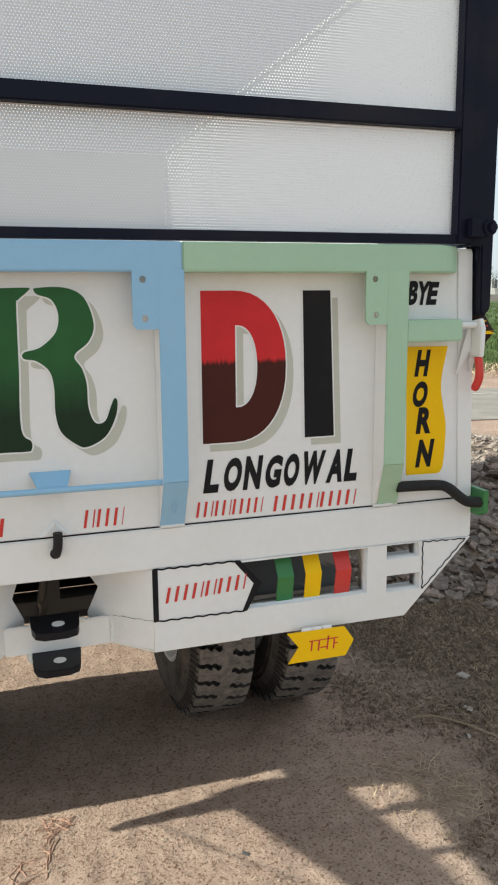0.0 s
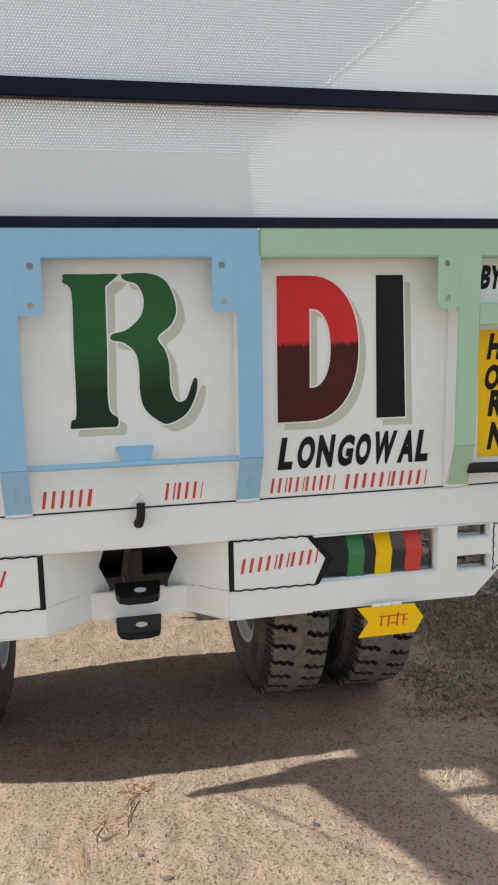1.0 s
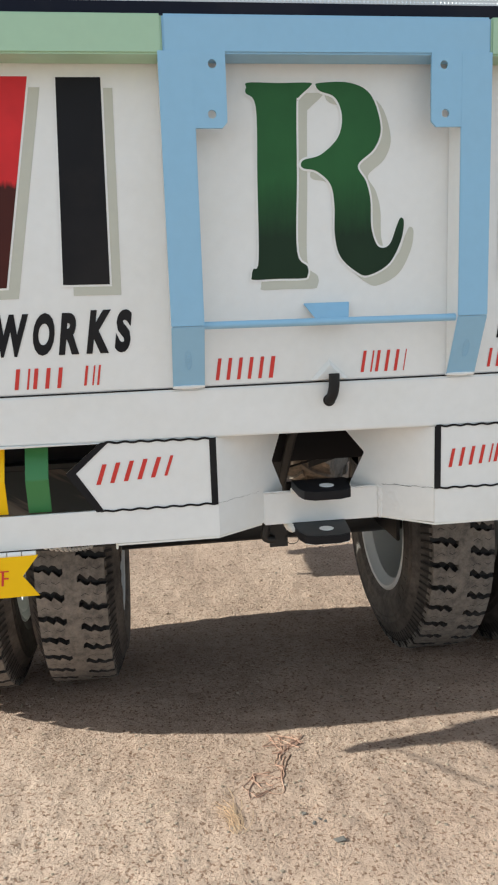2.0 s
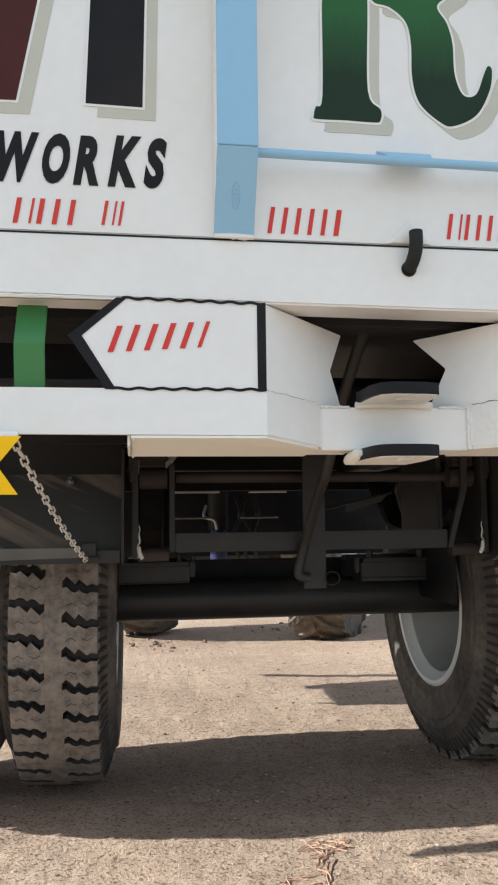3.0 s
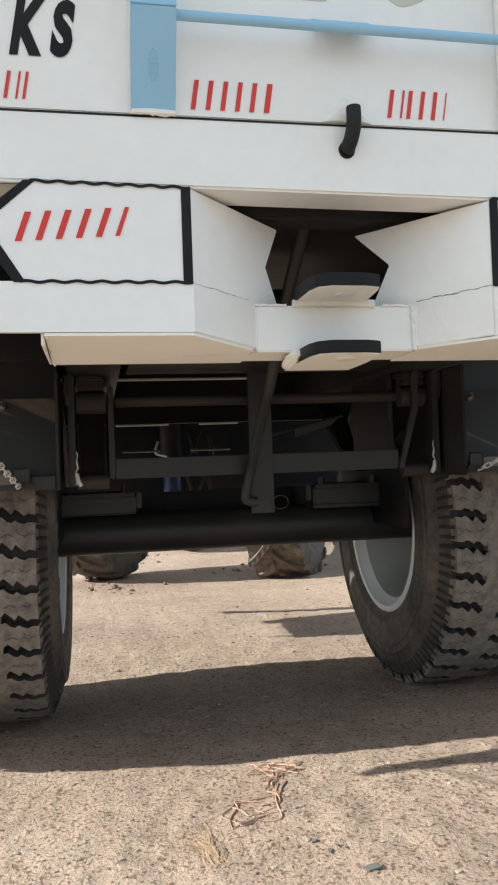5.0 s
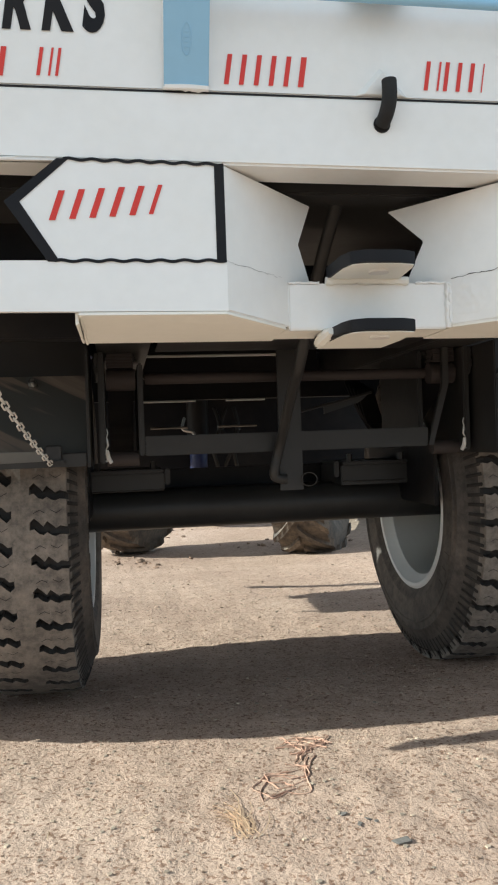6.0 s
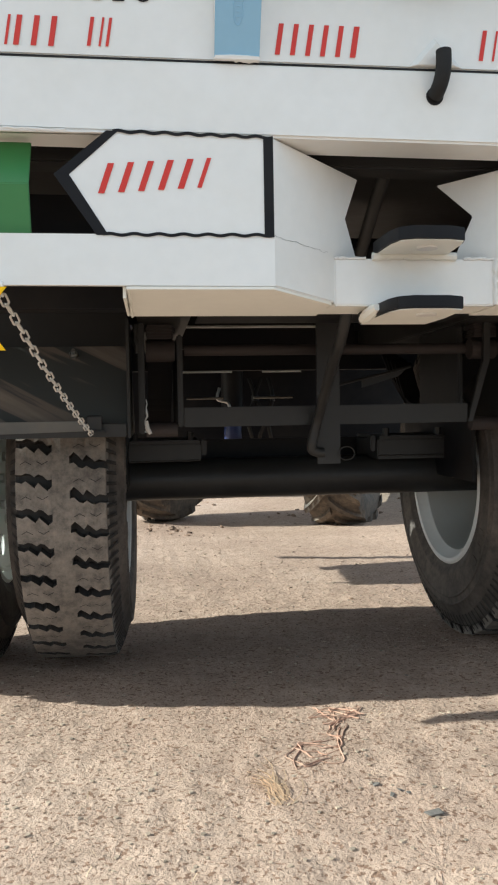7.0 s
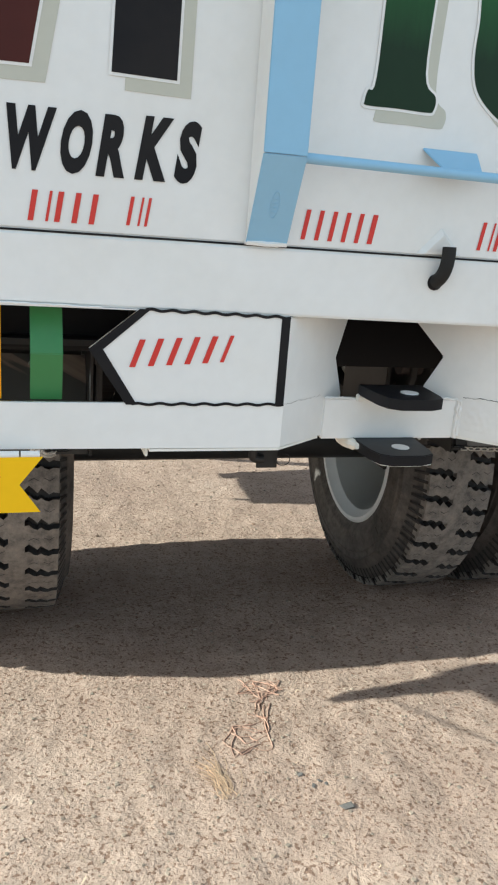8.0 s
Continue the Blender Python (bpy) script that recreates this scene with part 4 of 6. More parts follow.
    if sg > 0:
        # lumpy brushed paint over the ground-back weld
        bm = bmesh.new()
        g = 22
        grid = [[bm.verts.new(Vector(cheek(0.58 - 0.30 * i / g, 0.764 + 0.053 * j / g)) - nrm * (-0.05 + 0.22 * max(0, math.sin(math.pi * i / g) * math.sin(math.pi * j / g)) ** 0.5 * (0.75 + 0.9 * noise.noise((i * 0.45, j * 0.30, 2.0))))) for j in range(g + 1)] for i in range(g + 1)]
        for i in range(g):
            for j in range(g):
                bm.faces.new((grid[i][j], grid[i + 1][j], grid[i + 1][j + 1], grid[i][j + 1]))
        part("paint_run", bm, WHITE, trailer, "lumpy brushed paint over the weld", smooth=True)
    zf = 0.7555 if sg > 0 else 0.7615
    def under(u, y):
        z = zf + (0.7535 - zf) * (y + 0.0035) / 0.0935 if y < 0.09 else 0.7535 - 0.002 * (y - 0.09) / 0.096
        return (sg * u, y, z)
    corner = 0.197 if sg > 0 else 0.212
    outline = [(0.393, -0.0035), (corner, -0.0035), (0.1195, 0.0765 if sg > 0 else 0.0830), (0.1195, 0.186), (0.393, 0.186), (0.393, 0.09)]
    bm = bmesh.new()
    va = [bm.verts.new(under(*p)) for p in outline]
    vb = [bm.verts.new(Vector(under(*p)) - Vector((0, 0, 0.0035))) for p in outline]
    bm.faces.new(va)
    bm.faces.new(vb[::-1])
    for k in range(6):
        bm.faces.new((va[k], va[(k + 1) % 6], vb[(k + 1) % 6], vb[k]))
    part("bumper_bottom", bm, CREAM, trailer, "cream underside plate")
    part_box("bumper_back", (*sorted((sg * 0.1195, sg * 0.393)), 0.180, 0.186, 0.7525, 0.822), CREAM, trailer, "", 0.001)
    part_box("box_end", (*sorted((sg * 0.3935, sg * 0.3975)), 0.0065 if sg < 0 else 0.0445, 0.186, 0.748, 0.822), CREAM, trailer, "", 0.001)
    rb = random.Random(5)
    part_tube("weld_bead", [(sg * (0.390 + rb.uniform(-0.001, 0.001)), 0.004 + 0.18 * k / 14, 0.7585 - 0.0008 * k) for k in range(15)], [0.0016 + 0.0012 * rb.random() for k in range(15)], CREAM, trailer, "", 6)
bars("painted_bar", [1, 1, 1, 1, 1, .7], -0.424, -0.288, 0.872, 0.908, -0.0052, REDINK, trailer, "plain red painted bar", 0.35, 0.010)
bars("painted_bar", [1, 1, 1, 1, .5, 1, .5, 1, 1, 1, .5], 0.222, 0.408, 0.862, 0.897, -0.0052, REDINK, trailer, "plain red painted bar", 0.2, 0.012)

# added sheet, no real part: keeps the view through the recess dark
part_box("hitch_tray", (-0.27, 0.27, 0.471, 0.70, 0.7940, 0.7985), BLACK, trailer, "added black sheet that darkens the hitch recess", 0.001)
part_box("hitch_band", (-0.1145, 0.1145, 0.083, 0.095, 0.749, 0.8135), WHITE, trailer, "white cross plate that carries the hitch", 0.002)
part_box("bumper_bottom", (-0.119, 0.119, 0.0955, 0.186, 0.7505, 0.7545), CREAM, trailer, "cream underside plate", 0.001)
bm = bmesh.new()
tube(bm, [(0.116 + 0.001 * math.sin(k * 2.4), 0.081, 0.750 + 0.063 * k / 9) for k in range(10)], [0.004 + 0.0012 * (k % 2) for k in range(10)], 6)
part("weld_bead", bm, WHITE, trailer, "", smooth=True)


def hitch(z0, z1, y0, back):
    ol = [(-0.060, back), (-0.060, 0.083), (-0.059, y0 + 0.036), (-0.053, y0 + 0.012), (-0.036, y0), (0.012, y0), (0.033, y0 + 0.010), (0.038, y0 + 0.028), (0.046, 0.083), (0.046, back)]
    bm = bmesh.new()
    prism(bm, ol, z0, z1, "z")
    h = part("hitch_plate", bm, BLACK, trailer, "black edged hitch plate with a round bush", 0.0012)
    bm = bmesh.new()
    prism(bm, [(u * 0.94, max(w, y0 + 0.004)) for u, w in ol], z0 - 0.0014, z0 - 0.0003, "z")
    part("underside", bm, CREAM, h, "cream painted underside")
    bm = bmesh.new()
    tube(bm, [(-0.004, y0 + 0.045, z0 - 0.0045), (-0.004, y0 + 0.045, z1 + 0.0012)], 0.0135, 20)
    part("bush", bm, PLUG, h, "pale round bush", smooth=True)
    rw = random.Random(int(z0 * 1000))
    bm = bmesh.new()
    if back > 0.1:
        tube(bm, [(-0.0625 + rw.uniform(-0.001, 0.001), 0.058 + 0.075 * k / 8, z0 + 0.010 - 0.0010 * k) for k in range(9)], [0.0055 + 0.004 * math.sin(k * 0.39) + rw.uniform(-0.001, 0.001) for k in range(9)], 8)
    else:
        tube(bm, [(-0.062 + 0.118 * k / 16, 0.080 + rw.uniform(-0.001, 0.001), z0 - 0.003 + rw.uniform(-0.001, 0.001)) for k in range(17)], [0.0055 + rw.uniform(-0.001, 0.0014) for k in range(17)], 8)
    part("weld_bead", bm, CREAM, h, "", smooth=True)


def weld(a, b, r, mat, seed, n=24):
    """An uneven painted weld seam from a to b."""
    rw = random.Random(seed)
    a, b = Vector(a), Vector(b)
    pts = [a.lerp(b, k / n) + Vector((rw.uniform(-1, 1), rw.uniform(-1, 1), rw.uniform(-1, 1))) * r * 0.35 for k in range(n + 1)]
    part_tube("weld_bead", pts, [r * rw.uniform(0.6, 1.25) for k in range(n + 1)], mat, trailer, "", 6)


for sg in (-1, 1):
    e = 0.196 if sg > 0 else 0.211
    weld((sg * (e - 0.078), 0.077, 0.755), (sg * (e - 0.078), 0.077, 0.812), 0.0028 if sg > 0 else 0.0008, WHITE, 64 + sg, 12)
    weld((sg * 0.46, -0.0040, beam_low(sg * 0.46)), (sg * 0.96, -0.0040, beam_low(sg * 0.96)), 0.0016, WHITE, 68 + sg, 60)
    weld((sg * 0.114, 0.083, 0.814), (sg * 0.070, 0.083, 0.814), 0.0022, WHITE, 72 + sg, 12)
for k, (x0, x1) in enumerate(((-0.280, -0.227), (0.216, 0.267), (0.727, 0.776), (-0.775, -0.726))):
    weld((x0 - 0.001, -0.004, 1.0365), (x1 + 0.001, -0.004, 1.0365), 0.0034, WHITE, 80 + k, 14)
hitch(0.8195, 0.8355, -0.020, 0.0835)
hitch(0.734, 0.750, -0.014, 0.165)

# ---- running gear ----
def cylinder_map(u, s, r):
    return (u, r * math.sin(s / r), -r * math.cos(s / r))


def make_tyre_meshes(R, half, tread):
    """Carcass, tread, shoulder ribs and sipes of a cross-ply lug tyre, turned about the x axis."""
    carcass = bmesh.new()
    side = [(-0.112, 0.248), (-0.122, 0.269), (-0.127, 0.280), (-0.1293, 0.283), (-0.1293, 0.287), (-0.1285, 0.291), (-half, 0.310), (-half, 0.345), (-half - 0.0018, 0.347), (-half - 0.0018, 0.350), (-half + 0.001, 0.352), (-half + 0.003, 0.366), (-half + 0.001, 0.368), (-half + 0.001, 0.371), (-half + 0.005, 0.373), (-tread - 0.012, R - 0.046), (-tread - 0.004, R - 0.028), (-tread + 0.006, R - 0.024)]
    prof = side + [(-0.04, R - 0.023), (0.04, R - 0.023)] + [(-u, r) for u, r in side[::-1]]
    prof += [(0.085, 0.239), (-0.085, 0.239)]
    lathe(carcass, prof, 72, True)
    bm, sipe, ribs = bmesh.new(), bmesh.new(), bmesh.new()
    n = 38
    pitch = 2 * math.pi * R / n

    def at(b, u, s, r):
        return b.verts.new((u, r * math.sin(s / R), -r * math.cos(s / R)))

    zig = [(0.018, -0.002), (0.028, -0.0080), (0.038, 0.0015), (0.047, 0.0075), (0.055, -0.0010), (0.064, 0.006), (0.073, 0.0110), (0.082, 0.0065), (tread, 0.009)]
    wide = [0.0078, 0.0120, 0.0128, 0.0094, 0.0124, 0.0120, 0.0090, 0.0095, 0.0085]
    for sx in (-1, 1):
        off = 0.0 if sx < 0 else pitch * 0.42
        for k in range(n):
            s0 = k * pitch + off
            low = [(u, s0 + w + sx * d) for (u, d), w in zip(zig, wide)]
            top = [(u, s0 + pitch - w * 0.9 + sx * d) for (u, d), w in zip(zig, wide)]
            ring = low + top[::-1]
            m = len(zig)
            hi = [at(bm, sx * u, s, R - 0.0005 - max(0, u - 0.075) * 0.16) for u, s in ring]
            lo = [at(bm, sx * (u + (0.005 if u >= tread else 0)), s + (0.0015 if i < m else -0.0015) * 0, R - 0.025) for i, (u, s) in enumerate(ring)]
            for i in range(m - 1):
                bm.faces.new([hi[i], hi[i + 1], hi[2 * m - 2 - i], hi[2 * m - 1 - i]])
            for i in range(2 * m):
                j = (i + 1) % (2 * m)
                wall = bm.faces.new((hi[i], lo[i], lo[j], hi[j]))
                # groove walls use darker rubber: dirt, and groove shade put into the colour
                wall.material_index = 0 if i == m - 1 else 1
            # two chevron sipes on each block
            for c0, up in ((0.039, 1), (0.074, -1)):
                mid = s0 + pitch / 2 + sx * 0.004
                line = [(c0 - 0.0125, up * 0.0035), (c0, -up * 0.0035), (c0 + 0.011, up * 0.0030)]
                for (ua, da), (ub, db) in zip(line, line[1:]):
                    sipe.faces.new([at(sipe, sx * u, mid + sx * d + e, R + 0.0004 - max(0, u - 0.075) * 0.16) for u, d, e in ((ua, da, -0.0008), (ub, db, -0.0008), (ub, db, 0.0008), (ua, da, 0.0008))])
        # buttress ribs on the shoulder
        for k in range(n * 3):
            s0 = k * pitch / 3 + off
            e = 0.0045
            out = [(tread + 0.001, R - 0.011), (tread + 0.0105, R - 0.030), (tread + 0.0155, R - 0.042), (tread + 0.021, R - 0.056)]
            rise = [0.001, 0.0010, 0.0006, -0.001]
            A = [at(ribs, sx * u, s0 - e, r) for u, r in out]
            B = [at(ribs, sx * (u + q), s0, r + q * 0.6) for (u, r), q in zip(out, rise)]
            C = [at(ribs, sx * u, s0 + e, r) for u, r in out]
            for i in range(3):
                ribs.faces.new((A[i], A[i + 1], B[i + 1], B[i]))
                ribs.faces.new((B[i], B[i + 1], C[i + 1], C[i]))
            ribs.faces.new((A[0], B[0], C[0]))
    lathe(bm, [(-0.0185, R - 0.025), (-0.0185, R - 0.001), (0.0, R), (0.0185, R - 0.001), (0.0185, R - 0.025)], 80)
    lathe(sipe, [(-tread - 0.003, R - 0.0255), (-tread + 0.004, R - 0.0225), (tread - 0.004, R - 0.0225), (tread + 0.003, R - 0.0255)], 72)
    for b in (bm, ribs, sipe):
        bmesh.ops.recalc_face_normals(b, faces=b.faces)
    return carcass, bm, ribs, sipe


TYRE_R = 0.456
car_bm, tread_bm, rib_bm, sipe_bm = make_tyre_meshes(TYRE_R, 0.132, 0.095)


def make_wheel():
    """One wheel: tyre with tread, rim with a bead seat, dished disc with hand holes."""
    w = new("wheel")
    ty = part("tyre", car_bm, TYRE, w, "worn black lug tyre", smooth=True)
    tread = tagged(part("tread", tread_bm, TREAD, w, "dusty tread blocks"), kind="stuff")
    tread.data.materials.append(SHOULDER)
    tagged(part("ribbed_shoulder", rib_bm, SHOULDER, w, "black ribbed shoulder"), kind="stuff")
    tagged(part("sipe_pattern", sipe_bm, SHOULDER, w, "fine chevron sipes"), kind="stuff")
    # raised blank panels where the sidewall is moulded
    for sx in (-1, 1):
        for a0, wid in ((0.4, 0.10), (0.62, 0.05), (0.74, 0.05), (0.86, 0.05), (1.0, 0.07), (3.3, 0.08), (3.52, 0.05), (3.66, 0.05), (3.80, 0.06)):
            bm = bmesh.new()
            q = [(sx * 0.1322, r * math.cos(a), r * math.sin(a)) for r, a in ((0.312, a0), (0.312, a0 + wid), (0.338, a0 + wid - 0.01), (0.338, a0 - 0.01))]
            q2 = [(sx * 0.1336, y * 0.999, z * 0.999) for x, y, z in q]
            va, vb = [bm.verts.new(p) for p in q], [bm.verts.new(p) for p in q2]
            bm.faces.new(vb)
            for i in range(4):
                bm.faces.new((va[i], va[(i + 1) % 4], vb[(i + 1) % 4], vb[i]))
            bmesh.ops.recalc_face_normals(bm, faces=bm.faces)
            part("raised_mark", bm, TYRE, ty)
    bm = bmesh.new()
    lathe(bm, [(-0.104, 0.260), (-0.117, 0.258), (-0.1215, 0.251), (-0.119, 0.242), (-0.107, 0.235), (-0.092, 0.219), (-0.086, 0.219), (-0.086, 0.242), (-0.100, 0.252)], 64, True)
    part("bead_ring", bm, BEADING, w, "white painted bead ring", smooth=True)
    bm = bmesh.new()
    lathe(bm, [(-0.0895, 0.2185), (-0.04, 0.209), (0.05, 0.209), (0.098, 0.224), (0.112, 0.240), (0.121, 0.250), (0.116, 0.259), (0.10, 0.245), (0.0, 0.221), (-0.0895, 0.238)], 64, True)
    part("rim", bm, SILVER, w, "grey painted rim well", smooth=True)
    holes = [circle(0.163 * math.cos(radians(50 + 360 / 7 * k)), 0.163 * math.sin(radians(50 + 360 / 7 * k)), 0.027, 18) for k in range(7)]
    disc = cut_plate("disc", [circle(0, 0, 0.2280, 48)] + holes, -0.110, 0.006, SILVER, w, "silver wheel disc with hand holes")
    disc.data.transform(Matrix.Rotation(radians(90), 4, "Z"))
    bm = bmesh.new()
    lathe(bm, [(0.1105, 0.2280), (0.1125, 0.2235), (0.1125, 0.2175), (0.1105, 0.2145)], 48)
    part("disc_weld", bm, SILVER, w, smooth=True)
    for k in range(8):
        a = 2 * math.pi * (k + 0.5) / 8
        bm = bmesh.new()
        tube(bm, [(0.105, 0.09 * math.cos(a), 0.09 * math.sin(a)), (0.121, 0.09 * math.cos(a), 0.09 * math.sin(a))], 0.012, 6)
        part("wheel_nut", bm, ZINC, w)
    return w


AXLE_Y = 1.20
first = make_wheel()
first.parent = trailer
first.matrix_basis = pose(0.582, AXLE_Y, TYRE_R - 0.038)
for x, turn, spin in ((0.900, 180, 20), (-0.556, 180, 41), (-0.866, 0, 95)):
    wheel = copy_thing(first, pose(x, AXLE_Y, TYRE_R - 0.038, 0, 0, -0.8 if x < 0 else 0) @ pose(0, 0, 0, spin, 0, 0) @ pose(0, 0, 0, 0, 0, turn))
    wheel.parent = trailer
    if abs(x) < 0.7:
        inner_wheel = wheel
plain = cut_plate("disc_blank", [circle(0, 0, 0.2280, 48)], -0.110, 0.006, SILVER, trailer)
plain.data.transform(Matrix.Rotation(radians(90), 4, "Z"))
for wheel in (first, inner_wheel):
    for ob in wheel.children:
        if ob.name.split(".")[0] == "disc":
            ob.data = plain.data
            tagged(ob, "silver wheel disc")
bpy.data.objects.remove(plain)

part_tube("axle", [(-0.60, AXLE_Y, 0.422), (0.645, AXLE_Y, 0.422)], 0.056, CHASSIS, trailer, "black tubular axle", 24)
for sx in (-1, 1):
    def bx(name, x0, x1, y0, y1, z0, z1, mat=CHASSIS, label="", bevel=0.003):
        return part_box(name, (*sorted((sx * x0, sx * x1)), y0, y1, z0, z1), mat, trailer, label, bevel)
    # the running gear sits a little off the body's middle line
    i0, o0 = (0.296, 0.378) if sx < 0 else (0.350, 0.428)
    bx("chassis_rail", i0 - 0.015, o0 + 0.014, 0.24, FRONT, 0.80, 0.94, label="black box chassis rail")
    bx("hanger_plate", i0, i0 + 0.012, 0.74 if sx < 0 else 0.80, 1.07, 0.575, 0.775 if sx < 0 else 0.799, label="black spring hanger plate")
    bx("hanger_plate", o0, o0 + 0.014, 0.72, 0.90, 0.562, 0.799, label="black spring hanger plate")
    part_tube("hanger_pin", [(sx * (i0 + 0.013), 0.762, 0.570), (sx * (o0 - 0.001), 0.762, 0.570)], 0.016, RUST, trailer, "rusty brown hanger pin", 14)
    part_tube("spring_eye", [(sx * (i0 + 0.016), 0.775, 0.742), (sx * (o0 - 0.003), 0.775, 0.742)], 0.024, RUST, trailer, "rusty brown spring eye", 18)
    bx("hanger_head", i0 + 0.013, o0 - 0.001, 0.800, 0.87, 0.785, 0.799)
    rs = random.Random(9)
    for k in range(5):
        bx("leaf_end", i0 + 0.018 + rs.uniform(0, 0.004), o0 - 0.004 - rs.uniform(0, 0.004), 0.752 + rs.uniform(0, 0.006), 0.80, 0.7675 + 0.0064 * k, 0.7730 + 0.0064 * k, RUST, "stacked spring leaf end", 0.001)
    bm = bmesh.new()
    tube(bm, [(sx * (o0 + 0.017 + rs.uniform(-0.004, 0.004)), 0.728, 0.735 + 0.06 * k / 8) for k in range(9)], [0.006 + rs.uniform(0, 0.005) for k in range(9)], 7)
    part("weld_bead", bm, CHASSIS, trailer, "", smooth=True)
    bm = bmesh.new()
    tube(bm, [(sx * (o0 - 0.001 + rs.uniform(-0.003, 0.003)), 0.722, 0.565 + 0.07 * k / 8) for k in range(9)], [0.0014 + rs.uniform(0, 0.0022) for k in range(9)], 7)
    part("weld_bead", bm, ZINC, trailer, "bright ground weld", smooth=True)
    bm = bmesh.new()
    tube(bm, [(sx * (o0 - 0.002), 0.720, 0.590), (sx * (o0 - 0.003), 0.719, 0.575), (sx * (o0 - 0.010), 0.718, 0.562)], [0.003, 0.005, 0.004], 6)
    part("chipped_paint", bm, PLUG, trailer, "bare bright chip at the hanger foot", smooth=True)
    bx("spring_seat", 0.238, 0.432, 1.09, 1.31, 0.470 if sx > 0 else 0.478, 0.524, label="black clamped spring seat on the axle")
    for k in range(2):
        weld((sx * 0.240, 1.089, 0.480), (sx * 0.430, 1.089, 0.479), 0.0022, CHASSIS, 40 + k, 26)
    bx("wheel_shield", 0.425, 0.436, 0.90, 1.42, 0.42, 0.62, BLACK, "black shield plate beside the wheel")
    bx("seat_end_plate", 0.222, 0.237, 1.10, 1.13, 0.492, 0.534)
    bx("seat_lip", 0.240, 0.432, 1.08, 1.315, 0.525, 0.534)
    for k in range(4):
        bm = bmesh.new()
        prof = [(0.76 + 0.045 * k + t * (0.72 - 0.09 * k) / 8, 0.772 - 0.012 * k - 0.17 * (1 - ((t - 4) / 4) ** 2)) for t in range(9)]
        prism(bm, [(a, b) for a, b in prof] + [(a, b + 0.010) for a, b in prof[::-1]], *sorted((sx * (i0 + 0.020), sx * (o0 - 0.006))), "x")
        part("leaf_spring", bm, BLACK, trailer, "", 0.001)
    for xx in (0.265, 0.410):
        bm = bmesh.new()
        tube(bm, [(sx * xx, 1.10, 0.534), (sx * xx, 1.10, 0.554)], 0.009, 6)
        part("nut", bm, CHASSIS, trailer)
    # slanting mud plate with its lip, bolts and chains
    m0 = 0.414 if sx < 0 else 0.460
    bm = bmesh.new()
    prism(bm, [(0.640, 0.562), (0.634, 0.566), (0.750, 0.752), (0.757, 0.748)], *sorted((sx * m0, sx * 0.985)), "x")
    mp = part("mud_plate", bm, SUNSTREAK, trailer, "black slanting mud plate with sun streaks in its colour", 0.001)
    bm = bmesh.new()
    prism(bm, [(0.628, 0.560), (0.628, 0.586), (0.6335, 0.588), (0.640, 0.560)], *sorted((sx * (m0 + 0.002), sx * 0.985)), "x")
    part("lip", bm, CHASSIS, mp, "", 0.001)
    bx("mud_plate_upper", m0, 0.975, 0.860, 0.866, 0.700, 0.938, label="dusty black upper mud plate")
    bx("mud_plate_side", m0 - 0.006, m0 - 0.0005, 0.62, 0.86, 0.555, 0.80)
    bx("upper_angle", m0, 0.975, 0.70, 0.86, 0.915, 0.921)
    for xx in (0.526, 0.722, 0.88):
        bm = bmesh.new()
        c0 = Vector((sx * xx, 0.742, 0.727))
        tube(bm, [c0, c0 + Vector((0, -0.004, 0.0025))], 0.0145, 14)
        tube(bm, [c0, c0 + Vector((0, -0.013, 0.008))], 0.0095, 6)
        tube(bm, [c0, c0 + Vector((0, -0.022, 0.014))], 0.005, 8)
        part("bolt", bm, ZINC, mp, "zinc bolt on a washer")
    for xx in (0.683, 0.88):
        bm = bmesh.new()
        tube(bm, [(sx * xx, 0.629, 0.578), (sx * xx, 0.621, 0.578)], 0.0072, 6)
        tube(bm, [(sx * xx, 0.621, 0.578), (sx * xx, 0.613, 0.578)], 0.0038, 8)
        part("bolt", bm, OLDZINC, mp, "dull zinc bolt")
    bm = bmesh.new()
    prism(bm, [(0.497, 0.5725), (0.497, 0.593), (0.985, 0.594), (0.985, 0.563)] if sx > 0 else [(-0.497, 0.593), (-0.497, 0.5725), (-0.985, 0.563), (-0.985, 0.594)], 0.6215, 0.6265, "y")
    part("wear_strip", bm, WORN, mp, "worn grey steel strip", 0.001)
    bx("strip_tab", 0.462, 0.496, 0.6205, 0.6265, 0.572, 0.604)
    bx("chain_tab", 0.455, 0.500, 0.612, 0.627, 0.568, 0.574)
# bearers and channel blacker than the chassis paint: underfloor shade in the colour
for k, yy in enumerate((0.42, 1.45, 1.85, 2.3, 2.75)):
    part_box("cross_bearer", (-0.274, 0.274, yy, yy + 0.05, 0.80, 0.90), BLACK, trailer, "cross bearer, blackened for the shade under the floor", 0.003)
for yy in (0.10, 0.9, 1.5, 2.1, 2.7):
    part_box("floor_bearer", (-0.93, 0.93, yy, yy + 0.05, 0.941, 0.984), CHASSIS, trailer, "black floor bearer", 0.003)
part_box("axle_beam", (-0.440, 0.480, 1.32, 1.35, 0.438, 0.525), BLACK, trailer, "black axle beam", 0.003)
part_box("tie_bar", (-0.295, 0.349, 0.742, 0.752, 0.574, 0.617), CHASSIS, trailer, "flat black tie bar", 0.002)
part_tube("cross_rod", [(-0.29, 0.80, 0.745), (0.375, 0.80, 0.745)], 0.0125, RUST, trailer, "round rusty brown cross rod")
for z0, z1 in ((0.742, 0.872), (0.895, 0.938)):
    part_box("cross_channel", (-0.80, 0.80, 1.64, 1.68, z0, z1), BLACK, trailer, "cross channel, blackened for the shade under the floor", 0.002)
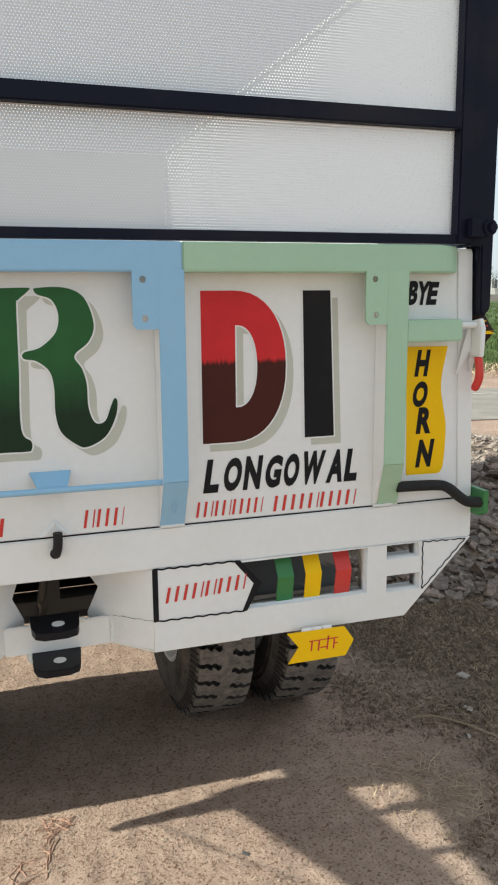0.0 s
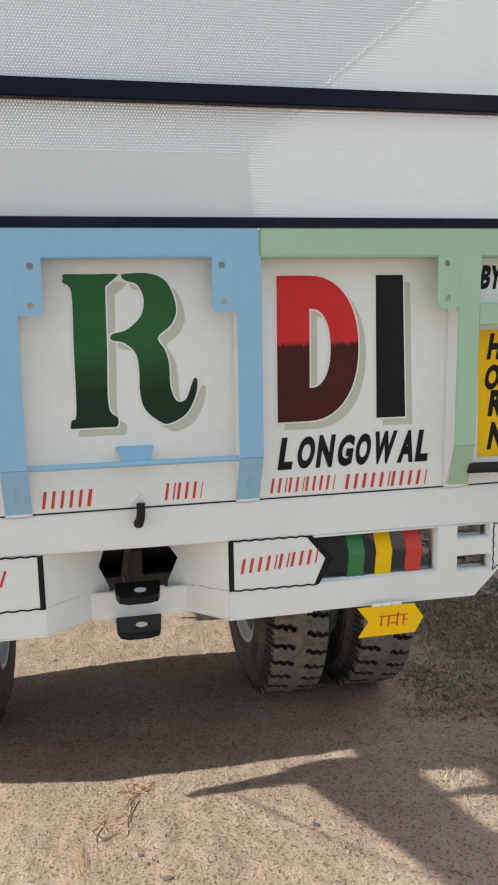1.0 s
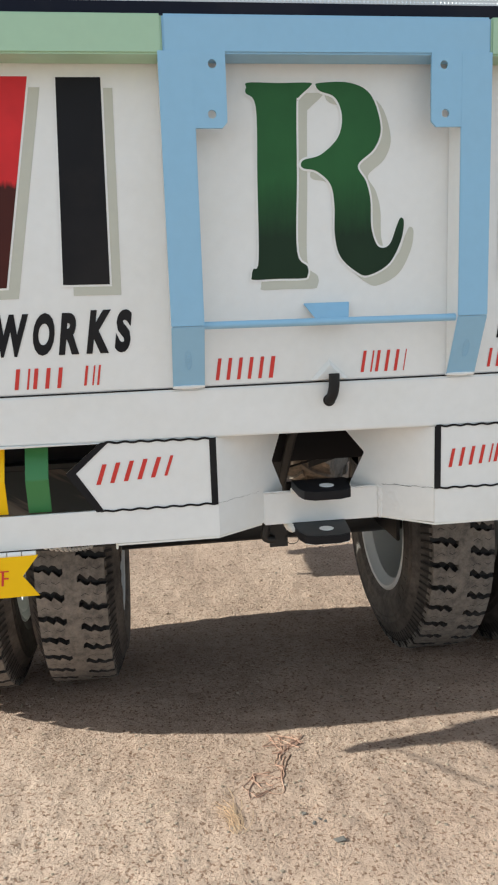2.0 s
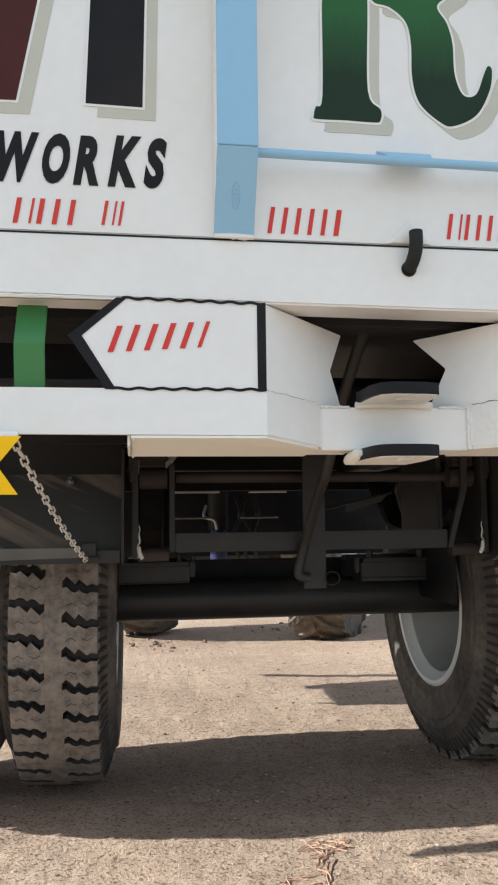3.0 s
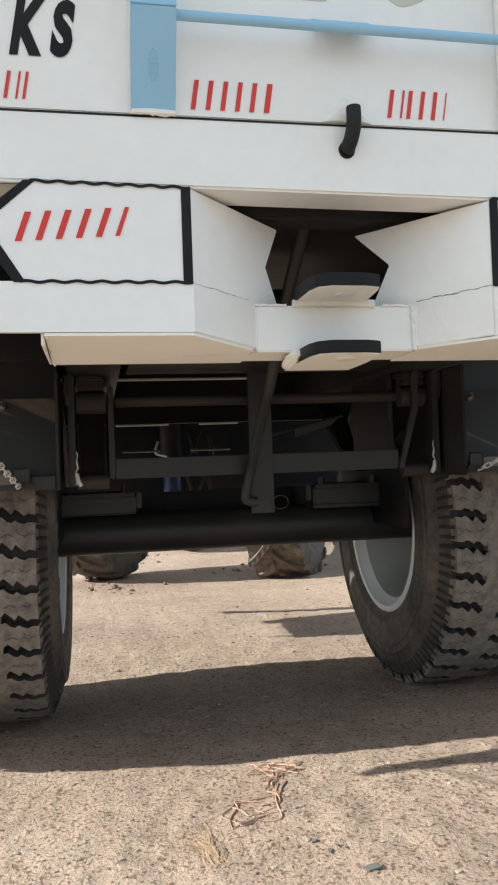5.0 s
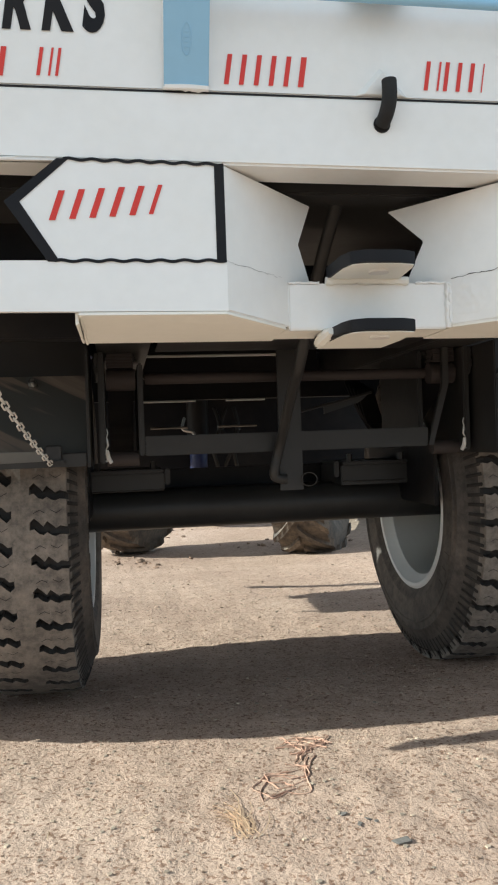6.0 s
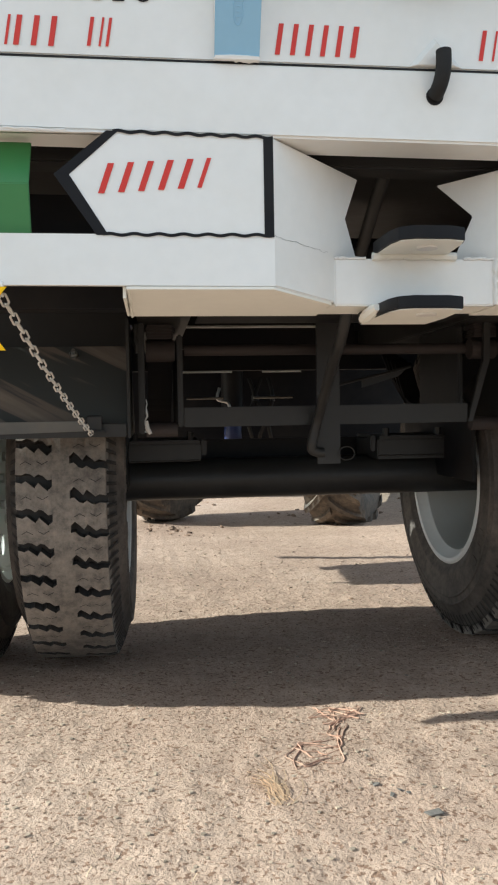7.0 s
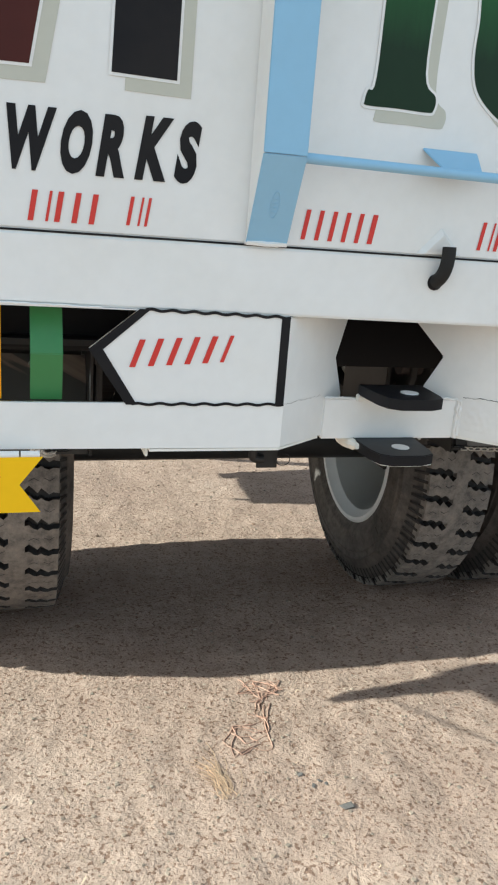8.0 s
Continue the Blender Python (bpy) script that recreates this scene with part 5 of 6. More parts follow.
# bright lines of light under the floor, drawn as pale rods
for yy, zz, x0, x1 in ((1.60, 0.650, -0.25, -0.13), (1.60, 0.650, -0.03, 0.10), (1.60, 0.736, -0.27, -0.10), (1.60, 0.736, 0.00, 0.13), (1.40, 0.8615, -0.268, 0.22)):
    part_tube("brake_rod", [(x0, yy, zz), (x1, yy, zz)], 0.0042 if zz > 0.8 else 0.0035, PLUG if zz > 0.7 else OLDZINC, trailer, "thin rod, pale in place of a line of light", 8)
part_box("centre_strut", (-0.002, 0.050, 0.735, 0.741, 0.487, 0.80), CHASSIS, trailer, "flat black upright strut", 0.001)
part_box("centre_strut_web", (0.044, 0.050, 0.742, 0.79, 0.487, 0.80), CHASSIS, trailer, "", 0.001)
part_tube("drain_pipe", rounded([(0.004, 0.215, 0.987), (-0.002, 0.30, 0.916), (-0.003, 0.372, 0.862), (-0.010, 0.398, 0.81), (-0.017, 0.45, 0.735), (-0.014, 0.53, 0.693), (-0.004, 0.70, 0.60), (-0.018, 0.72, 0.53), (-0.008, 0.725, 0.515), (0.010, 0.726, 0.513)], 5, False), 0.011, CHASSIS, trailer, "slanting black pipe")
bm = bmesh.new()
tube(bm, [(0.062 + 0.018 * math.cos(a), 0.728, 0.510 + 0.015 * math.sin(a)) for a in [k * math.pi / 7 for k in range(15)]], 0.0012, 6)
part("wire_loop", bm, CHASSIS, trailer, "", smooth=True)
part_tube("brace", [(0.066, 0.95, 0.660), (0.285, 0.95, 0.712)], 0.0035, CHASSIS, trailer, "thin slanting black brace", 8)
bm = bmesh.new()
prism(bm, [(0.160, 0.660), (0.255, 0.688), (0.275, 0.706), (0.160, 0.679)], 0.952, 0.957, "y")
part("brace_plate", bm, CHASSIS, trailer, "", 0.0008)
bm = bmesh.new()
prism(bm, [(0.346, 0.575), (0.358, 0.575), (0.3995, 0.715), (0.401, 0.799), (0.386, 0.799), (0.384, 0.715)], 0.735, 0.748, "y")
part("stay", bm, CHASSIS, trailer, "slanting black stay plate", 0.001)
# tipping ram and hoses, before an added black plate that darkens the view
part_box("ram_bearer", (-0.78, 0.82, 2.46, 2.54, 0.480, 0.84), BLACK, trailer, "added black plate that darkens the view behind the ram", 0.004)
bm = bmesh.new()
lathe(bm, [(0.0, 0.001), (0.0, 0.032), (0.012, 0.036), (0.120, 0.036), (0.128, 0.031), (0.128, 0.001)], 24)
ram = part("tipping_ram", bm, RAMBLUE, trailer, "blue painted tipping ram", smooth=True)
ram.matrix_basis = pose(-0.030, 2.28, 0.470, 0, -90, 0)
part_tube("ram_sleeve", [(-0.030, 2.28, 0.600), (-0.030, 2.28, 0.86)], 0.045, BLACK, trailer, "black outer sleeve of the ram", 20)
for k, (x0, sway) in enumerate(((0.035, 0.020), (0.085, -0.025), (0.115, 0.015))):
    part_tube("hose", rounded([(x0, 2.24, 0.74), (x0 + sway, 2.22, 0.66), (x0 - sway * 0.6, 2.20, 0.58), (x0 + sway * 0.4, 2.23, 0.50), (x0 + 0.02, 2.30, 0.46)], 5, False), 0.008, PIPE, trailer, "black hydraulic hose", 8)
    part_tube("hose_coupling", [(x0 + sway * 0.9, 2.222, 0.668), (x0 + sway * 0.95, 2.217, 0.645)], 0.0105, CHASSIS, trailer, "steel hose coupling", 10)
part_tube("hose", rounded([(-0.09, 2.20, 0.70), (-0.10, 2.18, 0.655), (-0.06, 2.17, 0.64), (-0.05, 2.17, 0.60)], 5, False), 0.006, ZINC, trailer, "thin bent steel pipe", 8)
# recess plates and rear rail take BLACK to put the recess shade into colour
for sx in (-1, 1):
    part_box("back_plate", (*sorted((sx * 0.20, sx * 0.67)), 0.245, 0.255, 0.852, 0.937), BLACK, trailer, "plate behind the bumper windows, blackened for the shade there", 0.001)
for sx in (-1, 1):
    part_box("back_angle", (*sorted((sx * 0.20, sx * 0.67)), 0.205, 0.244, 0.862, 0.872), CHASSIS, trailer, "", 0.001)
part_box("rear_cross_rail", (-0.66, 0.66, 0.52, 0.56, 0.80, 0.937), BLACK, trailer, "", 0.002)


def chain(a, b, sag, n, sx):
    """Twisted link chain between two points."""
    a, b = Vector(a), Vector(b)
    th = new("chain_run")
    th.parent = trailer
    tagged(th, "galvanised link chain")
    pts = [a.lerp(b, k / n) + Vector((0, 0, -sag * 4 * (k / n) * (1 - k / n))) for k in range(n + 1)]
    bm0 = bmesh.new()
    L, W = (b - a).length / n * 0.5, 0.0050
    lp = []
    for k in range(12):
        an = 2 * math.pi * k / 12
        lp.append((math.cos(an) * W, 0, math.sin(an) * W + (L * 0.62 if math.sin(an) > 0 else -L * 0.62)))
    tube(bm0, lp + lp[:1], 0.0016, 6)
    base = None
    for k in range(n):
        p, d = (pts[k] + pts[k + 1]) / 2, (pts[k + 1] - pts[k]).normalized()
        m = Matrix.Translation(p) @ d.to_track_quat("Z", "Y").to_matrix().to_4x4() @ Matrix.Rotation(radians(45 + 90 * (k % 2)), 4, "Z")
        if base is None:
            base = part("chain_link", bm0, LINKZINC, th, "", smooth=True)
            ob = base
        else:
            ob = new("chain_link", base.data)
            ob.parent = th
        ob.matrix_basis = m


for sx in (-1, 1):
    chain((sx * 0.552, 0.025, 0.768), (sx * 0.484, 0.622, 0.566), 0.012, 26, sx)
    chain((sx * 0.640, 0.025, 0.768), (sx * 0.86, 0.618, 0.570), 0.012, 26, sx)
# near-sun side: unseen sloping rail on struts, added to shape the sun patches
bm = bmesh.new()
prism(bm, [(0.06, 0.893), (0.66, 0.735), (0.752, 0.711), (0.800, 0.782), (0.800, 0.905), (0.55, 0.932), (0.36, 0.960), (0.06, 0.992)], -0.970, -0.955, "x")
part("side_guard", bm, CHASSIS, trailer, "unseen sloping plate that shapes the sun patches", 0.002)
for yy in (0.06, 0.365, 0.562):
    part_box("guard_strut", (-0.970, -0.957, yy, yy + 0.03, 0.90, 1.019), CHASSIS, trailer, "", 0.002)
# unseen box, slat and hanger, added for the shadow shapes under the trailer
part_box("side_locker", (-0.955, -0.70, 2.12, 2.48, 0.60, 0.71), CHASSIS, trailer, "unseen flat black box that casts a ground shadow", 0.004)
bm = bmesh.new()
prism(bm, [(2.855, 0.492), (2.915, 0.492), (2.62, 1.019), (2.575, 1.019)], -0.955, -0.947, "x")
part("locker_strut", bm, CHASSIS, trailer, "unseen slanting flat strut that casts a ground shadow", 0.001)
for yy in (2.16,):
    part_box("locker_hanger", (-0.955, -0.94, yy, yy + 0.02, 0.5685, 1.019), CHASSIS, trailer, "", 0.001)
bm = bmesh.new()
prism(bm, [(-0.30, 3.15), (0.30, 3.15), (0.06, 4.15), (-0.06, 4.15)], 0.62, 0.72, "z")
part("drawbar", bm, CHASSIS, trailer, "black tapering drawbar", 0.004)
part_box("drawbar_neck", (-0.30, 0.30, 3.0, 3.149, 0.62, 0.80), CHASSIS, trailer, "", 0.004)

# ---- tractor ahead of the trailer ----
tractor = tagged(new("tractor"), "blue farm tractor with earth-caked lug tyres hitched ahead", "tractor")


def lug_wheel(name, R, half, n, rim_r, parent):
    bm = bmesh.new()
    lathe(bm, [(-half * 0.75, rim_r), (-half, R * 0.72), (-half * 0.9, R - 0.05), (-half * 0.5, R - 0.03), (0, R - 0.026), (half * 0.5, R - 0.03), (half * 0.9, R - 0.05), (half, R * 0.72), (half * 0.75, rim_r)], 48, True)
    w = new(name)
    w.parent = parent
    ty = part("tyre", bm, LUGS, w, "earth-caked tractor tyre", smooth=True)
    bm = bmesh.new()
    for sx in (-1, 1):
        for k in range(n):
            a0 = 2 * math.pi * (k + (0.5 if sx > 0 else 0)) / n
            rows = []
            for t in range(5):
                u = sx * half * (0.02 + 0.98 * t / 4)
                a = a0 + t / 4 * 0.42
                drop = 0.035 * (t / 4) ** 2
                wd = 0.030 / R
                rows.append([bm.verts.new((u, r * math.sin(q), -r * math.cos(q))) for q, r in ((a - wd * 1.3, R - 0.05 - drop), (a - wd, R - drop), (a + wd, R - drop), (a + wd * 1.3, R - 0.05 - drop))])
            for p, q in zip(rows, rows[1:]):
                for i in range(3):
                    bm.faces.new((p[i], q[i], q[i + 1], p[i + 1]))
            bm.faces.new(rows[0])
            bm.faces.new(rows[-1][::-1])
    tagged(part("lug_tread", bm, LUGS, w, "chevron lug tread"), kind="stuff")
    bm = bmesh.new()
    lathe(bm, [(-half * 0.6, rim_r + 0.004), (-half * 0.7, rim_r - 0.02), (0.02, rim_r - 0.05), (0.05, 0.12), (0.05, 0.001), (0.03, 0.001), (0.03, 0.12), (0.0, rim_r - 0.06), (half * 0.7, rim_r - 0.02), (half * 0.6, rim_r + 0.004)], 40)
    part("rim", bm, SILVER, w, "", smooth=True)
    return w


T = pose(0.320, 4.56, -0.200, 0, 0, -27)
for sx in (-1, 1):
    lug_wheel("rear_wheel", 0.62, 0.19, 18, 0.36, tractor).matrix_basis = pose(sx * 0.69, 0, 0.62)
    lug_wheel("front_wheel", 0.36, 0.12, 14, 0.20, tractor).matrix_basis = pose(sx * 0.72, 1.92, 0.340)
    bm = bmesh.new()
    prism(bm, [(-0.66 + 0.0, 0.75)] + [(-0.68 * math.cos(a), 0.62 + 0.68 * math.sin(a)) for a in [radians(15 + 15 * k) for k in range(10)]] + [(-0.66 * math.cos(a), 0.62 + 0.66 * math.sin(a)) for a in [radians(150 - 15 * k) for k in range(10)]], *sorted((sx * 0.46, sx * 0.88)), "x")
    part("fender", bm, TRACTORBLUE, tractor, "blue rear fender", 0.003)
bm = bmesh.new()
box(bm, -0.20, 0.20, 0.3, 2.3, 0.55, 0.80)
part("engine_block", bm, CHASSIS, tractor, "", 0.01)
bm = bmesh.new()
prism(bm, [(0.75, 0.80), (2.4, 0.80), (2.42, 1.15), (2.3, 1.28), (0.75, 1.36)], -0.27, 0.27, "x")
part("bonnet", bm, TRACTORBLUE, tractor, "blue bonnet", 0.03)
bm = bmesh.new()
tube(bm, [(-0.70, 0, 0.62), (-0.3, 0, 0.62), (-0.22, 0, 0.64), (0.22, 0, 0.64), (0.3, 0, 0.62), (0.70, 0, 0.62)], [0.07, 0.08, 0.2, 0.2, 0.08, 0.07], 20)
part("rear_axle", bm, CHASSIS, tractor, "dark rear axle housing", smooth=True)
bm = bmesh.new()
tube(bm, [(-0.64, 1.95, 0.38), (0.64, 1.95, 0.38)], 0.04, 12)
part("front_axle", bm, CHASSIS, tractor, "", smooth=True)
bm = bmesh.new()
prism(bm, [(-0.30, 1.02), (0.12, 1.02), (0.14, 1.10), (-0.22, 1.12), (-0.30, 1.42), (-0.36, 1.42)], -0.22, 0.22, "x")
part("seat", bm, BLACK, tractor, "black seat", 0.02)
for sx in (-1, 1):
    bm = bmesh.new()
    tube(bm, [(sx * 0.28, -0.05, 0.52), (sx * 0.24, -0.45, 0.50), (sx * 0.22, -0.60, 0.56)], 0.028, 8)
    part("lift_arm", bm, CHASSIS, tractor, "dark steel lift arm", smooth=True)
tractor.matrix_basis = T


# ---- rubble, litter and small things on the ground ----
def slab(rnd, size):
    """A broken slab: uneven outline, split faces and a chipped rim."""
    bm = bmesh.new()
    n = rnd.randint(4, 6)
    h = size * rnd.uniform(0.10, 0.27)
    tilt = rnd.uniform(-0.35, 0.35)
    ol = [(math.cos(2 * math.pi * (k + rnd.uniform(-0.38, 0.38)) / n) * size * rnd.uniform(0.75, 1.15), math.sin(2 * math.pi * (k + rnd.uniform(-0.32, 0.32)) / n) * size * rnd.uniform(0.6, 1.0)) for k in range(n)]
    lo = [bm.verts.new((u, w, -h * rnd.uniform(0.7, 1.2))) for u, w in ol]
    mi = [bm.verts.new((u * rnd.uniform(0.94, 1.1), w * rnd.uniform(0.94, 1.1), h * rnd.uniform(-0.1, 0.5))) for u, w in ol]
    hi = [bm.verts.new((u * rnd.uniform(0.66, 0.95), w * rnd.uniform(0.66, 0.95), h * (rnd.uniform(0.75, 1.1) + tilt * u / size))) for u, w in ol]
    bm.faces.new(lo[::-1])
    bm.faces.new(hi)
    for p, q in ((lo, mi), (mi, hi)):
        for k in range(n):
            j = (k + 1) % n
            bm.faces.new((p[k], p[j], q[j], q[k]))
    bmesh.ops.triangulate(bm, faces=bm.faces)
    me = bpy.data.meshes.new("stone")
    bm.to_mesh(me)
    bm.free()
    me.materials.append(STONE)
    return me


def make_rubble():
    rnd = random.Random(11)
    heap = tagged(new("rubble_heap"), "heap of broken grey stone slabs beside the yard", "rubble")
    meshes = [slab(rnd, 1.0) for _ in range(24)]
    k = 0
    while k < 298:
        along, across = 0.02 + 1.75 * rnd.random() ** 1.25, rnd.uniform(-0.75, 1.65)
        if along < 0.10 * noise.noise((across * 3.0, 0.4, 0)) + 0.03:
            continue
        x, y = 1.9 + along * 0.62 + across * 0.78, 1.6 + along * 0.78 - across * 0.62
        s = rnd.uniform(0.030, 0.068) * (1.4 if rnd.random() < 0.12 else 1.0)
        ob = new("stone", meshes[k % 24])
        ob.parent = heap
        ob.matrix_basis = pose(x, y, lumps(x, y) + s * 0.2 + 0.03 * rnd.random(), rnd.gauss(0, 22), rnd.gauss(0, 22), rnd.uniform(0, 360)) @ Matrix.Diagonal((s, s * rnd.uniform(0.7, 1.1), s * rnd.uniform(0.8, 1.3), 1))
        k += 1


def scatter(name, count, spots, size, mat, label, category, seed, flat=0.42):
    """Many small angular stones as one thing."""
    rnd = random.Random(seed)
    verts, faces = [], []
    for _ in range(count):
        x, y = spots(rnd)
        r = size(rnd)
        z = lumps(x, y) + r * 0.25
        k = len(verts)
        a0, turn, lean = rnd.uniform(0, 6.28), rnd.uniform(0, 6.28), rnd.uniform(0.0, 0.7) if r > 0.009 else 0.0
        radii = [r * rnd.uniform(0.7, 1.15) for q in range(5)]
        thick = r * flat * rnd.uniform(0.5, 1.0)
        for up in (-1, 1):
            for q in range(5):
                a = a0 + q * 2 * math.pi / 5
                rr = radii[q] * (1.0 if up < 0 else 0.86)
                verts.append((x + rr * math.cos(a), y + rr * math.sin(a), z + up * thick * 0.6 + r * lean * math.cos(a + turn)))
        faces.append((k + 5, k + 6, k + 7, k + 8, k + 9))
        for q in range(5):
            j = (q + 1) % 5
            faces.append((k + q, k + j, k + 5 + j, k + 5 + q))
    me = bpy.data.meshes.new(name)
    me.from_pydata(verts, [], faces)
    return tagged(link(name, me, mat), label, category, kind="stuff")


def blades(name, count, spots, length, width, mat, label, category, seed, lie=0.9):
    """Thin bent stalks lying about."""
    rnd = random.Random(seed)
    verts, faces = [], []
    for _ in range(count):
        x, y = spots(rnd)
        L, w = length(rnd), width * rnd.uniform(0.6, 1.4)
        a, bend = rnd.uniform(0, 6.28), rnd.gauss(0, 0.55)
        k = len(verts)
        p = Vector((x, y, lumps(x, y) + 0.002))
        n = 4
        for q in range(n + 1):
            t = q / n
            an = a + bend * t
            side = Vector((-math.sin(an), math.cos(an), rnd.uniform(-0.4, 0.4))) * w / 2
            z = lumps(p.x, p.y) + 0.003 + (1 - lie) * L * t + 0.010 * math.sin(t * 3.1) * rnd.random()
            verts += [tuple(Vector((p.x, p.y, z)) - side), tuple(Vector((p.x, p.y, z)) + side)]
            p = p + Vector((math.cos(an), math.sin(an), 0)) * L / n
        for q in range(n):
            faces.append((k + 2 * q, k + 2 * q + 1, k + 2 * q + 3, k + 2 * q + 2))
    me = bpy.data.meshes.new(name)
    me.from_pydata(verts, [], faces)
    return tagged(link(name, me, mat), label, category, kind="stuff")


make_rubble()


def yard(rnd):
    return rnd.uniform(-1.4, 1.2), -0.6 + 3.2 * rnd.random() ** 1.6


def verge(rnd):
    while True:
        x, y = rnd.uniform(0.95, 2.7), rnd.uniform(-0.7, 2.2)
        if (x - 1.9) * 0.62 + (y - 1.6) * 0.78 < 0.25 and rnd.random() < 0.34 + 0.7 * noise.noise((x * 3.0, y * 3.0, 2.0)) + 1.2 * min(x - 1.35, 0.5):
            return x, y


def bank(rnd):
    along, across = 2.7 * rnd.random() ** 1.15, rnd.uniform(-0.9, 3.0)
    along += 0.10 * noise.noise((across * 3.0, 0.4, 0))
    return 1.9 + along * 0.62 + across * 0.78, 1.6 + along * 0.78 - across * 0.62


scatter("yard_grit", 9000, yard, lambda r: 0.0012 + 0.0042 * r.random() ** 3, PEBBLE, "fine loose grit on the earth yard", "gravel", 21)
scatter("dark_grit", 4500, yard, lambda r: 0.0010 + 0.0024 * r.random() ** 2.0, DARKGRIT, "dark grit grains on the earth yard", "gravel", 27)
scatter("verge_crumbs", 14000, verge, lambda r: 0.0015 + 0.010 * r.random() ** 3.5, DARKGRIT, "brown earth crumbs among the litter", "gravel", 29)


def far_yard(rnd):
    return rnd.uniform(-2.2, 2.0), 1.6 + 5.6 * rnd.random()


scatter("far_yard_grit", 2600, far_yard, lambda r: 0.002 + 0.005 * r.random() ** 3, PEBBLE, "loose grit on the yard under the trailer", "gravel", 30)
scatter("far_dark_grit", 2600, far_yard, lambda r: 0.002 + 0.006 * r.random() ** 3, DARKGRIT, "dark crumbs on the yard under the trailer", "gravel", 32)


def tractor_dirt(rnd):
    x, y = ((-0.30, 4.25), (0.95, 4.90), (0.1, 6.2))[rnd.randrange(3)]
    return x + rnd.gauss(0, 0.25), y + rnd.gauss(0, 0.22)


scatter("fallen_clods", 170, tractor_dirt, lambda r: 0.005 + 0.018 * r.random() ** 3, DARKGRIT, "earth clods fallen from the tractor tyres", "gravel", 33, flat=0.7)
scatter("spoil_stones", 15000, bank, lambda r: 0.007 + 0.036 * r.random() ** 2.2, SPALL, "small broken stones on the spoil bank", "gravel", 22)
blades("leaf_litter", 42000, verge, lambda r: 0.005 + 0.032 * r.random() ** 2.2, 0.0044, TWIG, "dry brown leaf and stalk litter", "litter", 23, lie=0.985)
blades("dry_straw", 5200, verge, lambda r: 0.012 + 0.11 * r.random() ** 2.5, 0.0016, STRAW, "pale dry straw on dark soil", "straw", 24, lie=0.985)


def straw_patch(rnd):
    t = rnd.uniform(-1, 1)
    return 1.18 + 0.20 * t + rnd.gauss(0, 0.09), 0.30 - 0.22 * t + rnd.gauss(0, 0.07)


blades("trodden_straw", 520, straw_patch, lambda r: 0.02 + 0.09 * r.random() ** 2, 0.0018, STRAW, "trodden straw lying between yard and litter", "straw", 34, lie=0.985)
blades("yard_straw", 260, yard, lambda r: r.uniform(0.01, 0.04), 0.0012, STRAW, "scattered straw bits on the yard", "straw", 25)


def cord(name, pts, r, mat, label, category):
    th = bmesh.new()
    tube(th, [(x, y, lumps(x, y) + r * 0.8 + dz) for x, y, dz in pts], r, 7)
    return tagged(part(name, th, mat, smooth=True), label, category)


rope = tagged(new("rope"), "tangled faded orange rope strands lying on the earth", "rope")
knot = [(-0.048, 0.581), (-0.016, 0.539), (0.027, 0.553), (0.011, 0.511), (-0.036, 0.525), (-0.047, 0.556), (0.003, 0.572), (0.025, 0.532), (-0.007, 0.509), (-0.040, 0.492)]
neck = [(-0.045, 0.453), (-0.045, 0.415), (-0.024, 0.476), (-0.043, 0.386)]
coil = [(-0.074, 0.377), (-0.111, 0.392), (-0.134, 0.364), (-0.118, 0.330), (-0.079, 0.328), (-0.052, 0.341), (-0.039, 0.385), (-0.076, 0.415), (-0.107, 0.413), (-0.128, 0.381), (-0.098, 0.354), (-0.058, 0.358)]
for k, cut in enumerate((knot + neck + coil, knot[::-1] + knot[2:] + neck[:2], knot[3:8], neck + coil[:5], coil[7:])):
    rnd = random.Random(80 + k)
    path = [(x + rnd.gauss(0, 0.012), y + rnd.gauss(0, 0.013)) for x, y in cut]
    smooth_path = rounded([(x, y, 0) for x, y in path], 6, False)
    bm = bmesh.new()
    tube(bm, [(x + 0.0035 * math.sin(q * 0.9 + k), y + 0.004 * math.sin(q * 0.6 + 2 * k), lumps(x, y) + 0.0012 + 0.0008 * (k % 3)) for q, (x, y, z) in enumerate(smooth_path)], [0.0010 + 0.0004 * math.sin(q * 0.5 + k) for q in range(len(smooth_path))], 6)
    part("strand", bm, ROPE, rope, smooth=True)
rnd = random.Random(31)
verts, faces = [], []
for k in range(46):
    x, y = -0.180 + rnd.gauss(0, 0.009), 0.215 + rnd.uniform(-0.02, 0.06)
    an, L = 1.45 + rnd.gauss(0, 0.30), rnd.uniform(0.03, 0.10)
    i = len(verts)
    for q in range(4):
        t = q / 3
        px, py = x + math.cos(an + 0.5 * t) * L * t, y + math.sin(an + 0.5 * t) * L * t
        z = lumps(px, py) + 0.0015 + 0.004 * (k % 5) / 5 * math.sin(t * 3.1)
        verts += [(px + 0.0010, py, z), (px - 0.0010, py, z + 0.0002)]
    faces += [(i + 2 * q, i + 2 * q + 1, i + 2 * q + 3, i + 2 * q + 2) for q in range(3)]
me = bpy.data.meshes.new("straw_wisp")
me.from_pydata(verts, [], faces)
tagged(link("straw_wisp", me, BLOND), "wisp of frayed dry straw on the earth", "straw", kind="stuff")


def field_edge(r):
    p = ROAD_AT + ROAD_DIR * r.uniform(-4, 12) + ROAD_SIDE * r.uniform(4.6, 6.6)
    return p.x, p.y


blades("dry_verge_weeds", 2600, field_edge, lambda r: r.uniform(0.15, 0.40), 0.012, STRAW, "dry brown weeds along the field edge", "weeds", 26, lie=0.55)
